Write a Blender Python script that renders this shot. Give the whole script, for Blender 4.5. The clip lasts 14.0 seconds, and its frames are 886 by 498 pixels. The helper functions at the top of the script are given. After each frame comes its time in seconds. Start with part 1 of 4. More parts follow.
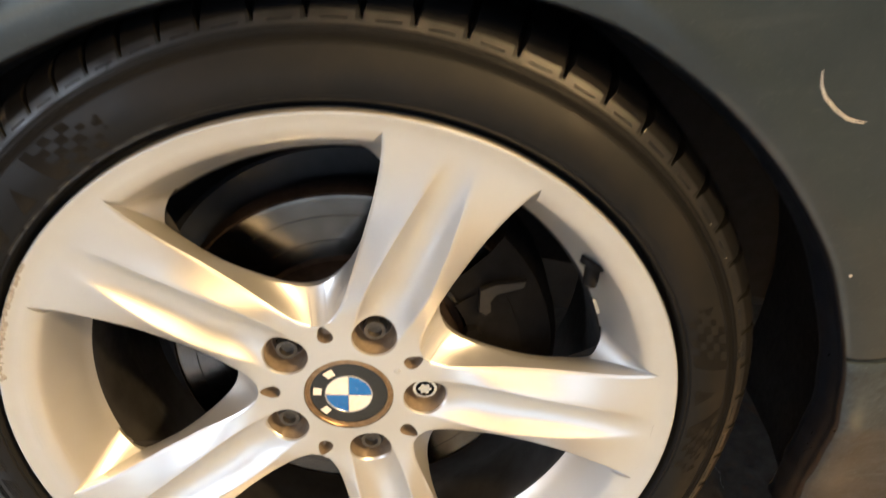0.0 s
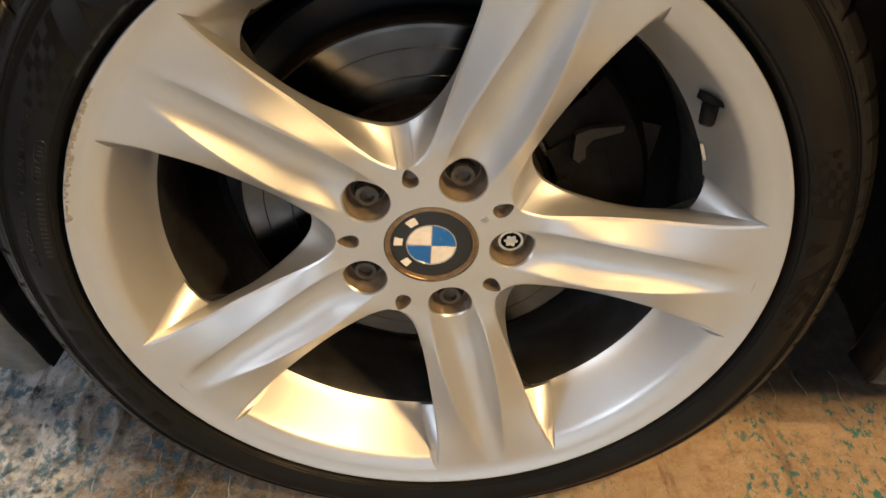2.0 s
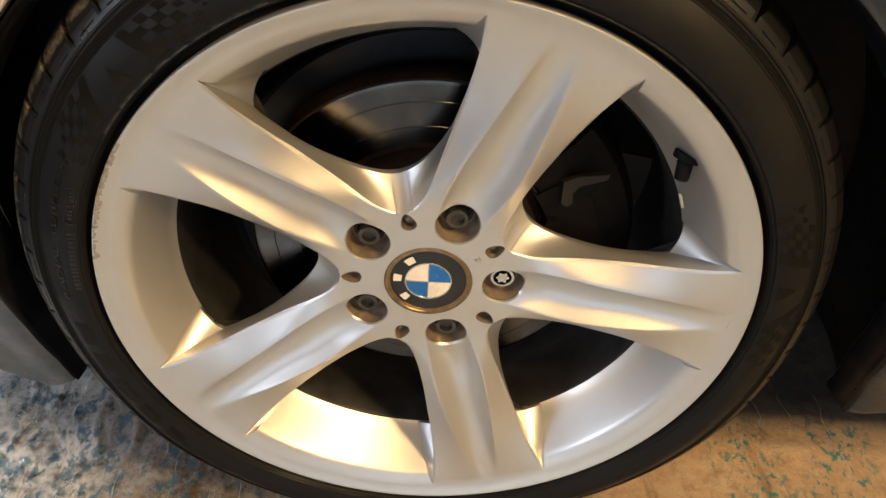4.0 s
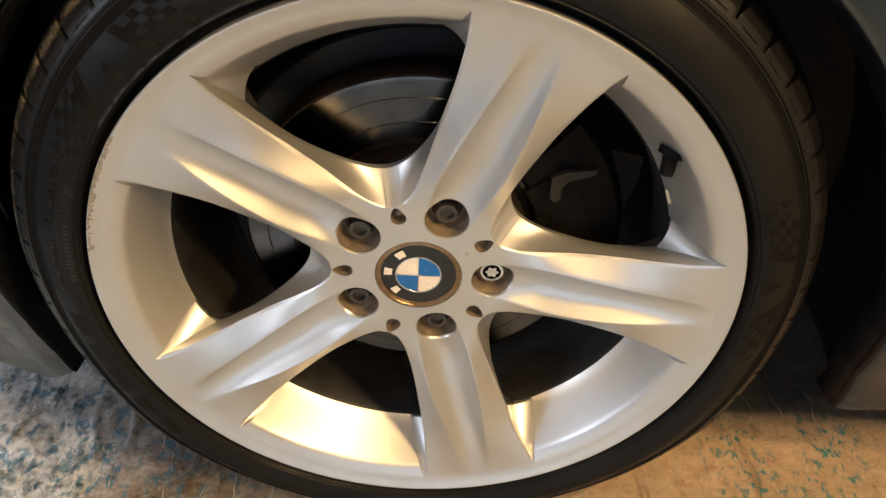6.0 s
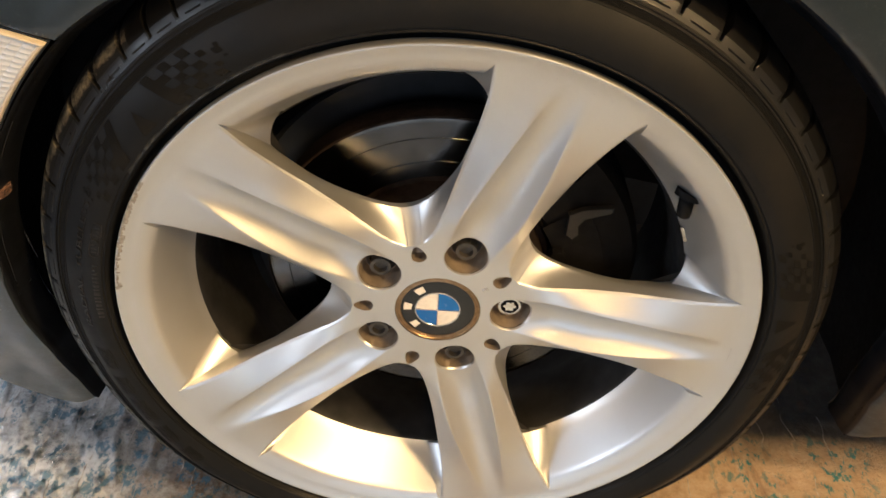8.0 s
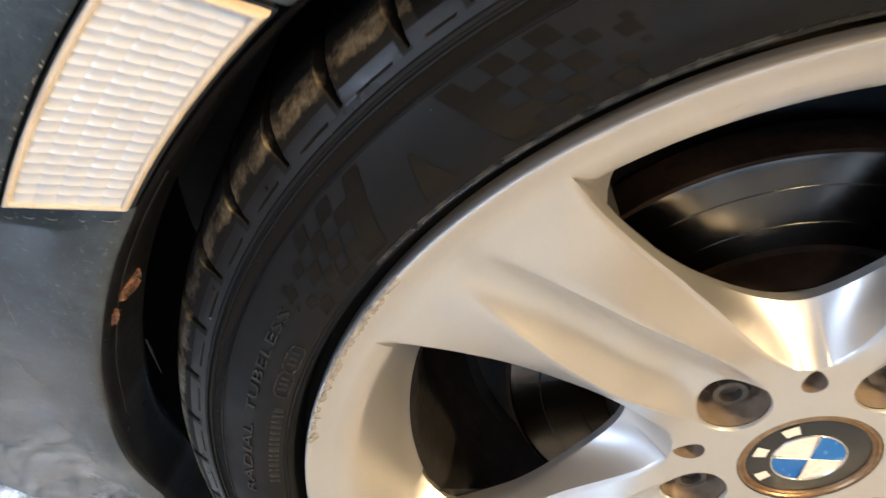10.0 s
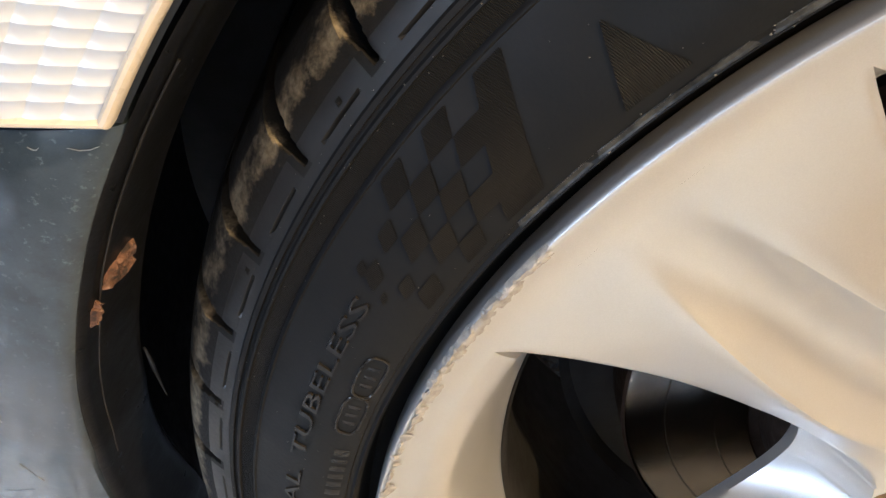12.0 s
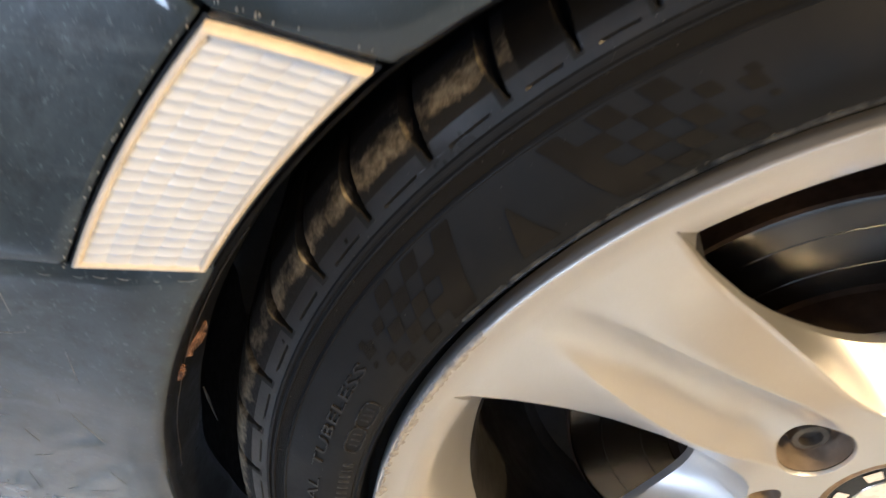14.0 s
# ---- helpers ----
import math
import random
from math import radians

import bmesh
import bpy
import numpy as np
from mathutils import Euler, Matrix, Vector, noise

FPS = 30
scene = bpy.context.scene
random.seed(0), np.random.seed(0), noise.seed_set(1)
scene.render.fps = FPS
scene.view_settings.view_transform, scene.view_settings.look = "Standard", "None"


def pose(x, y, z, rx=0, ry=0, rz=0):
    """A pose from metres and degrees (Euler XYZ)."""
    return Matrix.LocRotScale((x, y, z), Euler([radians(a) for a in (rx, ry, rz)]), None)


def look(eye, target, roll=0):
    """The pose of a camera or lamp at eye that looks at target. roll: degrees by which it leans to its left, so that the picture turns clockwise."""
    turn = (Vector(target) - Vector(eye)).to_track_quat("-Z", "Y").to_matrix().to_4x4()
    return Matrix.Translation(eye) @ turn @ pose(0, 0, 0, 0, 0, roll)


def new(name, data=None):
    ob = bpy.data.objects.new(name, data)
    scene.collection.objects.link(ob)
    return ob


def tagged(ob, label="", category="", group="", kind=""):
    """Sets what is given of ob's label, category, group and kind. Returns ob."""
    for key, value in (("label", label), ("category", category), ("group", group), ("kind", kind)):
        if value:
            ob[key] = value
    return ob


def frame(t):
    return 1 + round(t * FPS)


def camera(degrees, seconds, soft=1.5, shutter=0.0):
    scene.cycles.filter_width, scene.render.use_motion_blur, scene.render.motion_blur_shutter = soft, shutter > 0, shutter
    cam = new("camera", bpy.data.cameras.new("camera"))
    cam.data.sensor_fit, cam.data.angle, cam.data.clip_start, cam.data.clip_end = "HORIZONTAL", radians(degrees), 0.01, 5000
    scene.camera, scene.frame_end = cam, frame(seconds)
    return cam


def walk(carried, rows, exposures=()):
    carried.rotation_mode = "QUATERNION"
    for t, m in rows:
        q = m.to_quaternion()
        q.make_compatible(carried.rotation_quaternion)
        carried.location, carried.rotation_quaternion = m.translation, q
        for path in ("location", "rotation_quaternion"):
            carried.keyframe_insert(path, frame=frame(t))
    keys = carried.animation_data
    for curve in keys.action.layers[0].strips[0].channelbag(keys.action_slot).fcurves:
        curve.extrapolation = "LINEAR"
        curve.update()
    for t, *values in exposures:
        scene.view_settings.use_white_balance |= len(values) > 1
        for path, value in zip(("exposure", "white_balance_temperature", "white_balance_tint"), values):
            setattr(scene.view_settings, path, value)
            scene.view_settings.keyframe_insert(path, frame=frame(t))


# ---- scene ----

HUB = 0.3018          # height of the axle
TURN = -6.3           # degrees: the way of the first spoke

# ---- camera ----
cam = camera(58.6, 14.0, soft=1.5, shutter=0.5)
ROWS = [
    (0.0, 0.0791, -0.4376, 0.7199, -0.02, -31.39, -2.64),
    (0.5, 0.0519, -0.4063, 0.6669, -0.36, -34.00, -2.56),
    (1.0, 0.0204, -0.4075, 0.6398, -0.52, -35.76, -2.33),
    (1.5, 0.0178, -0.4166, 0.6396, 0.24, -37.97, -2.46),
    (2.0, 0.0153, -0.4213, 0.6655, 0.86, -38.87, -2.54),
    (2.5, 0.0194, -0.4334, 0.7049, 1.50, -39.06, -2.57),
    (2.7, 0.0204, -0.4318, 0.7143, 1.61, -39.34, -2.53),
    (5.0, 0.0419, -0.4387, 0.7201, 2.77, -39.18, -2.64),
    (5.5, 0.0441, -0.4392, 0.7195, 2.80, -39.15, -2.61),
    (6.0, 0.0453, -0.4458, 0.7197, 2.91, -39.10, -2.63),
    (6.5, 0.0431, -0.4483, 0.7229, 2.92, -39.12, -2.60),
    (7.0, 0.0470, -0.4515, 0.7294, 2.97, -39.08, -2.61),
    (7.2, 0.0454, -0.4532, 0.7358, 2.96, -39.11, -2.58),
    (9.3, -0.0934, -0.2965, 0.7555, 4.16, -39.18, -3.38),
    (9.5, -0.1315, -0.2606, 0.7194, 3.77, -40.20, -2.85),
    (10.0, -0.1626, -0.2072, 0.6465, 3.90, -40.12, -2.97),
    (10.5, -0.1823, -0.1711, 0.6073, 3.85, -39.94, -2.96),
    (11.0, -0.2012, -0.1533, 0.5844, 4.06, -39.71, -3.23),
    (11.5, -0.2053, -0.1392, 0.5736, 3.81, -39.62, -3.14),
    (12.0, -0.2081, -0.1329, 0.5692, 4.02, -39.83, -3.30),
    (12.5, -0.2112, -0.1347, 0.5759, 4.09, -40.03, -3.28),
    (13.0, -0.2019, -0.1436, 0.5884, 4.16, -40.22, -3.34),
    (13.5, -0.2011, -0.1597, 0.6078, 4.07, -40.38, -3.32),
    (14.0, -0.1919, -0.1848, 0.6524, 4.29, -40.08, -3.67),
]
walk(cam, [(t, pose(x, y, z, 0, 0, yaw) @ pose(0, 0, 0, 90 + pitch) @ pose(0, 0, 0, 0, 0, roll)) for t, x, y, z, yaw, pitch, roll in ROWS],
     exposures=[(0.0, 0.72, 5500, 9), (0.5, 0.30, 5700, 9), (1.0, 0.02, 5800, 9), (2.0, -0.08, 5650, 9), (2.7, -0.04, 5550, 9), (7.2, 0.02, 5550, 9), (9.3, 0.44, 5050, 9), (12.5, 0.86, 4880, 9), (14.0, 0.60, 4900, 9)])

# ---- light ----
world = bpy.data.worlds.new("world")
scene.world = world
world.use_nodes = True
sky = world.node_tree.nodes.new("ShaderNodeTexSky")
sky.sky_type, sky.sun_disc, sky.sun_elevation, sky.sun_rotation = "NISHITA", False, radians(40), radians(200)
world.node_tree.links.new(sky.outputs[0], world.node_tree.nodes["Background"].inputs[0])
world.node_tree.nodes["Background"].inputs[1].default_value = 0.10


def area_lamp(name, eye, target, size, size_y, watts, colour):
    data = bpy.data.lights.new(name, "AREA")
    data.shape, data.size, data.size_y, data.energy, data.color = "RECTANGLE", size, size_y, watts, colour
    ob = new(name, data)
    ob.matrix_world = look(eye, target)
    return ob


WARM = (1.0, 0.60, 0.22)
LAMPS = ((1.20, -0.75, 62), (0.45, -1.90, 20))
for x, y, watts in LAMPS:
    area_lamp("warm_lamp_light", (x, y, 2.245), (0.0, 0.1, 0.3), 0.22, 0.22, watts, WARM)
# unseen lamp, added to put warm highlights on the spokes
ADDED_LAMP = (1.45, -1.10, 1.55)
area_lamp("added_lamp_light", ADDED_LAMP, (-0.05, 0.0, 0.35), 0.16, 0.11, 38, WARM)
# two unseen cool fill lamps, added at openings made in the walls
area_lamp("left_fill_light", (-3.86, -2.30, 1.95), (0.0, -0.6, 0.40), 1.3, 0.85, 51, (0.98, 0.98, 0.97))
area_lamp("front_fill_light", (-0.7, -4.36, 1.10), (-0.7, 0.0, 1.10), 4.8, 2.1, 12, (0.97, 0.98, 1.0))
# unseen tubes: one set by the floor's glints, one added for more
TUBES = ((-2.05, 1.75, 62), (-2.75, 0.95, 22))
for x, y, watts in TUBES:
    area_lamp("tube_light", (x, y, 2.55), (x, y, 0.0), 0.16, 1.2, watts, (0.95, 0.98, 1.0))


# ---- materials ----
class Nodes:
    """A small builder of node materials in object coordinates (metres)."""

    def __init__(self, name):
        self.mat = bpy.data.materials.new(name)
        self.mat.use_nodes = True
        self.tree = self.mat.node_tree
        self.bsdf = self.tree.nodes["Principled BSDF"]
        self.coord = self.tree.nodes.new("ShaderNodeTexCoord").outputs["Object"]

    def link(self, a, b):
        self.tree.links.new(a, b)

    def set(self, **values):
        for key, value in values.items():
            socket = self.bsdf.inputs[key.replace("_", " ")]
            if isinstance(value, bpy.types.NodeSocket):
                self.link(value, socket)
            else:
                socket.default_value = value if not isinstance(value, tuple) else (*value, 1)[:len(socket.default_value)]
        return self

    def noise(self, scale, detail=4.0, rough=0.55, stretch=(1, 1, 1), out="Fac", seed=0.0):
        m = self.tree.nodes.new("ShaderNodeMapping")
        m.inputs["Scale"].default_value = stretch
        m.inputs["Location"].default_value = (seed, seed * 0.7, seed * 1.3)
        self.link(self.coord, m.inputs["Vector"])
        n = self.tree.nodes.new("ShaderNodeTexNoise")
        n.inputs["Scale"].default_value, n.inputs["Detail"].default_value, n.inputs["Roughness"].default_value = scale, detail, rough
        self.link(m.outputs[0], n.inputs["Vector"])
        return n.outputs[out]

    def ramp(self, fac, *stops):
        r = self.tree.nodes.new("ShaderNodeValToRGB")
        while len(r.color_ramp.elements) < len(stops):
            r.color_ramp.elements.new(0.5)
        for e, (at, colour) in zip(r.color_ramp.elements, stops):
            e.position = at
            e.color = (colour, colour, colour, 1) if isinstance(colour, (int, float)) else (*colour, 1)
        self.link(fac, r.inputs["Fac"])
        return r.outputs["Color"]

    def mix(self, fac, a, b, blend="MIX"):
        n = self.tree.nodes.new("ShaderNodeMix")
        n.data_type, n.blend_type = "RGBA", blend
        for value, socket in ((fac, n.inputs[0]), (a, n.inputs[6]), (b, n.inputs[7])):
            if isinstance(value, bpy.types.NodeSocket):
                self.link(value, socket)
            else:
                socket.default_value = value if not isinstance(value, tuple) else (*value, 1)
        return n.outputs[2]

    def bump(self, height, strength, distance):
        n = self.tree.nodes.new("ShaderNodeBump")
        n.inputs["Strength"].default_value, n.inputs["Distance"].default_value = strength, distance
        self.link(height, n.inputs["Height"])
        self.link(n.outputs[0], self.bsdf.inputs["Normal"])
        return self


def plain(name, colour, rough, metal=0.0, vary=0.15, scale=60.0, bump=0.0003, spec=0.5):
    n = Nodes(name)
    dark = tuple(c * (1 - vary) for c in colour)
    light = tuple(min(1, c * (1 + vary)) for c in colour)
    n.set(Base_Color=n.ramp(n.noise(scale), (0.3, dark), (0.7, light)), Metallic=metal, Specular_IOR_Level=spec,
          Roughness=n.ramp(n.noise(scale * 2.3, seed=3), (0.3, max(0.02, rough * 0.85)), (0.7, min(1, rough * 1.15))))
    n.bump(n.noise(scale * 8, seed=5), 0.3, bump)
    return n.mat


def silver_paint():
    n = Nodes("silver_wheel_paint")
    dust = n.ramp(n.noise(14, 5, 0.6), (0.45, 0.0), (0.8, 0.35))
    colour = n.mix(n.noise(2500, 1), (0.56, 0.557, 0.548), (0.66, 0.657, 0.648))
    n.set(Base_Color=n.mix(dust, colour, (0.52, 0.49, 0.44)), Metallic=0.85,
          Roughness=n.ramp(n.noise(30, 4, seed=2), (0.3, 0.39), (0.7, 0.44)),
          Coat_Weight=0.18, Coat_Roughness=0.10)
    n.bump(n.noise(900, 2), 0.06, 0.0002)
    return n.mat


def rubber(name, base, dusty, low, high, rough=0.55, scale=35.0, spec=0.22):
    n = Nodes(name)
    fac = n.ramp(n.noise(scale, 6, 0.65), (low, 0.0), (high, 1.0))
    smear = n.ramp(n.noise(11, 7, 0.72, seed=13), (0.45, 0.0), (0.64, 0.9))
    fac = n.mix(1.0, fac, smear, "LIGHTEN")
    n.set(Base_Color=n.mix(fac, base, dusty), Roughness=n.ramp(n.noise(22, 6, 0.65, seed=4), (0.36, rough - 0.16), (0.7, rough + 0.1)),
          Specular_IOR_Level=spec)
    n.bump(n.noise(700, 3, 0.6), 0.25, 0.0003)
    return n.mat


def mud_rubber():
    n = Nodes("dried_mud_on_tread")
    centre = n.tree.nodes.new("ShaderNodeVectorMath")
    centre.operation, centre.inputs[1].default_value = "MULTIPLY_ADD", (1, 0, 1)
    centre.inputs[2].default_value = (0, 0, -HUB)
    n.link(n.coord, centre.inputs[0])
    out = n.tree.nodes.new("ShaderNodeVectorMath")
    out.operation = "LENGTH"
    n.link(centre.outputs[0], out.inputs[0])
    band = n.tree.nodes.new("ShaderNodeMapRange")
    band.interpolation_type = "SMOOTHSTEP"
    band.inputs[1].default_value, band.inputs[2].default_value, band.inputs[3].default_value, band.inputs[4].default_value = 0.3045, 0.3090, -0.22, 0.05
    n.link(out.outputs["Value"], band.inputs[0])
    add = n.tree.nodes.new("ShaderNodeMath")
    n.link(n.noise(95, 7, 0.72), add.inputs[0])
    n.link(band.outputs[0], add.inputs[1])
    sep = n.tree.nodes.new("ShaderNodeSeparateXYZ")
    n.link(n.coord, sep.inputs[0])
    deep = n.tree.nodes.new("ShaderNodeMapRange")
    deep.interpolation_type = "SMOOTHSTEP"
    deep.inputs[1].default_value, deep.inputs[2].default_value, deep.inputs[3].default_value, deep.inputs[4].default_value = 0.0265, 0.0360, 0.0, -0.24
    n.link(sep.outputs[1], deep.inputs[0])
    both = n.tree.nodes.new("ShaderNodeMath")
    n.link(add.outputs[0], both.inputs[0])
    n.link(deep.outputs[0], both.inputs[1])
    fac = n.ramp(both.outputs[0], (0.42, 0.0), (0.62, 1.0))
    tone = n.ramp(n.noise(260, 4, 0.7, seed=6), (0.35, (0.075, 0.062, 0.042)), (0.65, (0.21, 0.178, 0.125)))
    n.set(Base_Color=n.mix(fac, (0.0085, 0.0085, 0.009), tone), Roughness=0.8, Specular_IOR_Level=0.2)
    n.bump(n.noise(420, 5, 0.7), 0.6, 0.0008)
    return n.mat


def hatch_rubber(name, tone, spec=0.10):
    n = Nodes(name)
    m = n.tree.nodes.new("ShaderNodeTexWave")
    m.inputs["Scale"].default_value, m.inputs["Distortion"].default_value = 900, 0.3
    m.bands_direction = "DIAGONAL"
    n.link(n.coord, m.inputs["Vector"])
    n.set(Base_Color=n.mix(n.noise(40, 4), (tone, tone, tone * 1.02), (tone * 1.35, tone * 1.3, tone * 1.25)), Roughness=0.66, Specular_IOR_Level=spec)
    n.bump(m.outputs["Fac"], 0.9, 0.0006)
    return n.mat


def car_paint(name, dirt, coat=0.95):
    n = Nodes(name)
    spots = n.ramp(n.noise(60, 7, 0.78), (0.50, 0.0), (0.62, 0.85 * dirt))
    film = n.ramp(n.noise(14, 7, 0.7, seed=7), (0.36, 0.0), (0.62, 0.9 * dirt))
    streak = n.ramp(n.noise(9, 6, 0.7, (1, 1, 7), seed=17), (0.56, 0.0), (0.66, 0.6 * dirt))
    colour = n.mix(n.noise(3000, 1), (0.0115, 0.0168, 0.0212), (0.023, 0.032, 0.039))
    colour = n.mix(film, colour, (0.057, 0.074, 0.087))
    colour = n.mix(streak, colour, (0.085, 0.10, 0.11))
    colour = n.mix(n.ramp(n.noise(240, 6, 0.72, seed=27), (0.44, 0.0), (0.60, 0.75 * dirt)), colour, (0.022, 0.030, 0.038))
    colour = n.mix(n.ramp(n.noise(410, 4, 0.7, seed=29), (0.60, 0.0), (0.66, 0.7 * dirt)), colour, (0.12, 0.14, 0.15))
    n.set(Base_Color=n.mix(spots, colour, (0.012, 0.014, 0.015)), Metallic=0.10, Specular_IOR_Level=0.20,
          Roughness=n.ramp(n.noise(20, 4, seed=2), (0.3, 0.36), (0.7, 0.52)),
          Coat_Weight=n.ramp(n.noise(45, 7, 0.75, seed=19), (0.40, coat), (0.62, coat * (1 - 0.53 * dirt))), Coat_Roughness=n.ramp(n.noise(28, 6, 0.7, seed=9), (0.35, 0.03), (0.70, 0.22)))
    n.bump(n.noise(25, 2), 0.02, 0.002)
    return n.mat


def floor_paint():
    n = Nodes("worn_painted_concrete")
    base = n.ramp(n.noise(60, 8, 0.72), (0.28, (0.30, 0.185, 0.10)), (0.40, (0.47, 0.32, 0.185)), (0.52, (0.58, 0.42, 0.26)), (0.70, (0.66, 0.54, 0.38)))
    base = n.mix(n.ramp(n.noise(8, 5, 0.6, seed=11), (0.42, 0.0), (0.62, 0.45)), base, (0.42, 0.29, 0.17))
    streak = n.ramp(n.noise(34, 7, 0.7, (1, 0.14, 1), seed=15), (0.55, 0.0), (0.66, 0.75))
    base = n.mix(streak, base, (0.20, 0.105, 0.052))
    dark = n.ramp(n.noise(90, 8, 0.8, (1, 0.6, 1), seed=5), (0.60, 0.0), (0.66, 0.85))
    base = n.mix(dark, base, (0.070, 0.046, 0.028))
    sites = n.ramp(n.noise(9, 4, 0.6, (1, 0.4, 1), seed=25), (0.43, 0.0), (0.54, 1.0))
    fleck = n.ramp(n.noise(120, 6, 0.72, (1, 0.55, 1), seed=21), (0.545, 0.0), (0.562, 1.0))
    base = n.mix(n.mix(1.0, sites, fleck, "MULTIPLY"), base, (0.045, 0.21, 0.225))
    # the paint is greyer, bluer and wet towards the bumper
    sep = n.tree.nodes.new("ShaderNodeSeparateXYZ")
    n.link(n.coord, sep.inputs[0])
    side = n.tree.nodes.new("ShaderNodeMapRange")
    side.inputs[1].default_value, side.inputs[2].default_value, side.inputs[3].default_value, side.inputs[4].default_value = 0.0, -0.30, 0.0, 1.0
    def wander(socket, amount, seed):
        add = n.tree.nodes.new("ShaderNodeMath")
        add.operation, add.inputs[1].default_value = "MULTIPLY_ADD", amount
        n.link(n.noise(9, 6, 0.65, seed=seed), add.inputs[0])
        n.link(socket, add.inputs[2])
        shift = n.tree.nodes.new("ShaderNodeMath")
        shift.operation, shift.inputs[1].default_value = "SUBTRACT", amount * 0.5
        n.link(add.outputs[0], shift.inputs[0])
        return shift.outputs[0]
    n.link(wander(sep.outputs[0], 0.30, 101), side.inputs[0])
    grey = n.ramp(n.noise(75, 8, 0.78, seed=31), (0.36, (0.06, 0.043, 0.030)), (0.45, (0.17, 0.135, 0.10)), (0.54, (0.28, 0.25, 0.215)), (0.64, (0.46, 0.45, 0.43)))
    grey = n.mix(n.ramp(n.noise(13, 6, 0.7, (1, 0.5, 1), seed=35), (0.50, 0.0), (0.60, 0.75)), grey, (0.26, 0.14, 0.065))
    base = n.mix(side.outputs[0], base, grey)
    # the far left is whitened: its brightly lit look is put into the colour
    edge = n.tree.nodes.new("ShaderNodeMapRange")
    edge.inputs[1].default_value, edge.inputs[2].default_value, edge.inputs[3].default_value, edge.inputs[4].default_value = -0.31, -0.40, 0.0, 1.0
    n.link(wander(sep.outputs[0], 0.16, 103), edge.inputs[0])
    white = n.ramp(n.noise(55, 8, 0.75, seed=33), (0.38, (0.42, 0.41, 0.40)), (0.50, (0.74, 0.75, 0.76)), (0.62, (0.86, 0.87, 0.88)))
    base = n.mix(edge.outputs[0], base, white)
    blue2 = n.ramp(n.noise(58, 7, 0.70, (1, 0.7, 1), seed=51), (0.530, 0.0), (0.590, 0.80))
    base = n.mix(n.mix(1.0, side.outputs[0], blue2, "MULTIPLY"), base, (0.065, 0.20, 0.31))
    # under the car: bare grey, grimy concrete, with the sill's shade painted in
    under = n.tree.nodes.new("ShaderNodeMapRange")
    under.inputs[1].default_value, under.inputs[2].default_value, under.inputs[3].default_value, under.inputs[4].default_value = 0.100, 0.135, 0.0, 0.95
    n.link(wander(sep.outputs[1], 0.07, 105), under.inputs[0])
    grime_shade = n.ramp(n.noise(50, 8, 0.75, seed=37), (0.32, (0.032, 0.027, 0.022)), (0.55, (0.085, 0.078, 0.068)), (0.72, (0.15, 0.138, 0.122)))
    grime_shade = n.mix(n.ramp(n.noise(16, 5, 0.65, seed=39), (0.58, 0.0), (0.68, 0.6)), grime_shade, (0.20, 0.085, 0.035))
    base = n.mix(n.mix(side.outputs[0], under.outputs[0], n.mix(1.0, under.outputs[0], (0.30, 0.30, 0.30), "MULTIPLY")), base, grime_shade)
    # the painted strip ends before the car; unseen floor beyond, paled as a reflector
    ahead = n.tree.nodes.new("ShaderNodeMapRange")
    ahead.inputs[1].default_value, ahead.inputs[2].default_value, ahead.inputs[3].default_value, ahead.inputs[4].default_value = -0.02, -0.16, 0.0, 1.0
    n.link(sep.outputs[1], ahead.inputs[0])
    bounce_colour = n.ramp(n.noise(5, 8, 0.65, seed=81), (0.3, (0.60, 0.67, 0.74)), (0.7, (0.70, 0.77, 0.84)))
    # darkened to the east, to dim what the wing mirrors
    east = n.tree.nodes.new("ShaderNodeMapRange")
    east.inputs[1].default_value, east.inputs[2].default_value, east.inputs[3].default_value, east.inputs[4].default_value = 0.22, 0.55, 0.0, 1.0
    n.link(wander(sep.outputs[0], 0.2, 111), east.inputs[0])
    bounce_colour = n.mix(east.outputs[0], bounce_colour, n.ramp(n.noise(7, 8, 0.65, seed=83), (0.3, (0.17, 0.14, 0.11)), (0.7, (0.27, 0.23, 0.19))))
    base = n.mix(ahead.outputs[0], base, bounce_colour)
    # the unseen floor farther off is darkened to dim the body's reflections
    far = n.tree.nodes.new("ShaderNodeMapRange")
    far.inputs[1].default_value, far.inputs[2].default_value, far.inputs[3].default_value, far.inputs[4].default_value = -0.85, -0.95, 0.0, 1.0
    n.link(wander(sep.outputs[1], 0.2, 107), far.inputs[0])
    west = n.tree.nodes.new("ShaderNodeMapRange")
    west.inputs[1].default_value, west.inputs[2].default_value, west.inputs[3].default_value, west.inputs[4].default_value = -0.85, -1.05, 0.0, 1.0
    n.link(wander(sep.outputs[0], 0.25, 109), west.inputs[0])
    base = n.mix(n.mix(1.0, far.outputs[0], west.outputs[0], "LIGHTEN"), base, n.ramp(n.noise(4, 8, 0.65, seed=91), (0.3, (0.06, 0.058, 0.055)), (0.7, (0.11, 0.105, 0.10))))
    wet = n.mix(side.outputs[0], n.ramp(n.noise(40, 6, 0.7, seed=61), (0.35, 0.30), (0.65, 0.6)), n.ramp(n.noise(30, 6, 0.7, seed=62), (0.40, 0.04), (0.65, 0.24)))
    n.set(Base_Color=base, Roughness=wet, Specular_IOR_Level=0.5, Coat_Weight=0.6, Coat_Roughness=0.08)
    n.bump(n.noise(170, 8, 0.75, seed=71), 1.0, 0.005)
    return n.mat


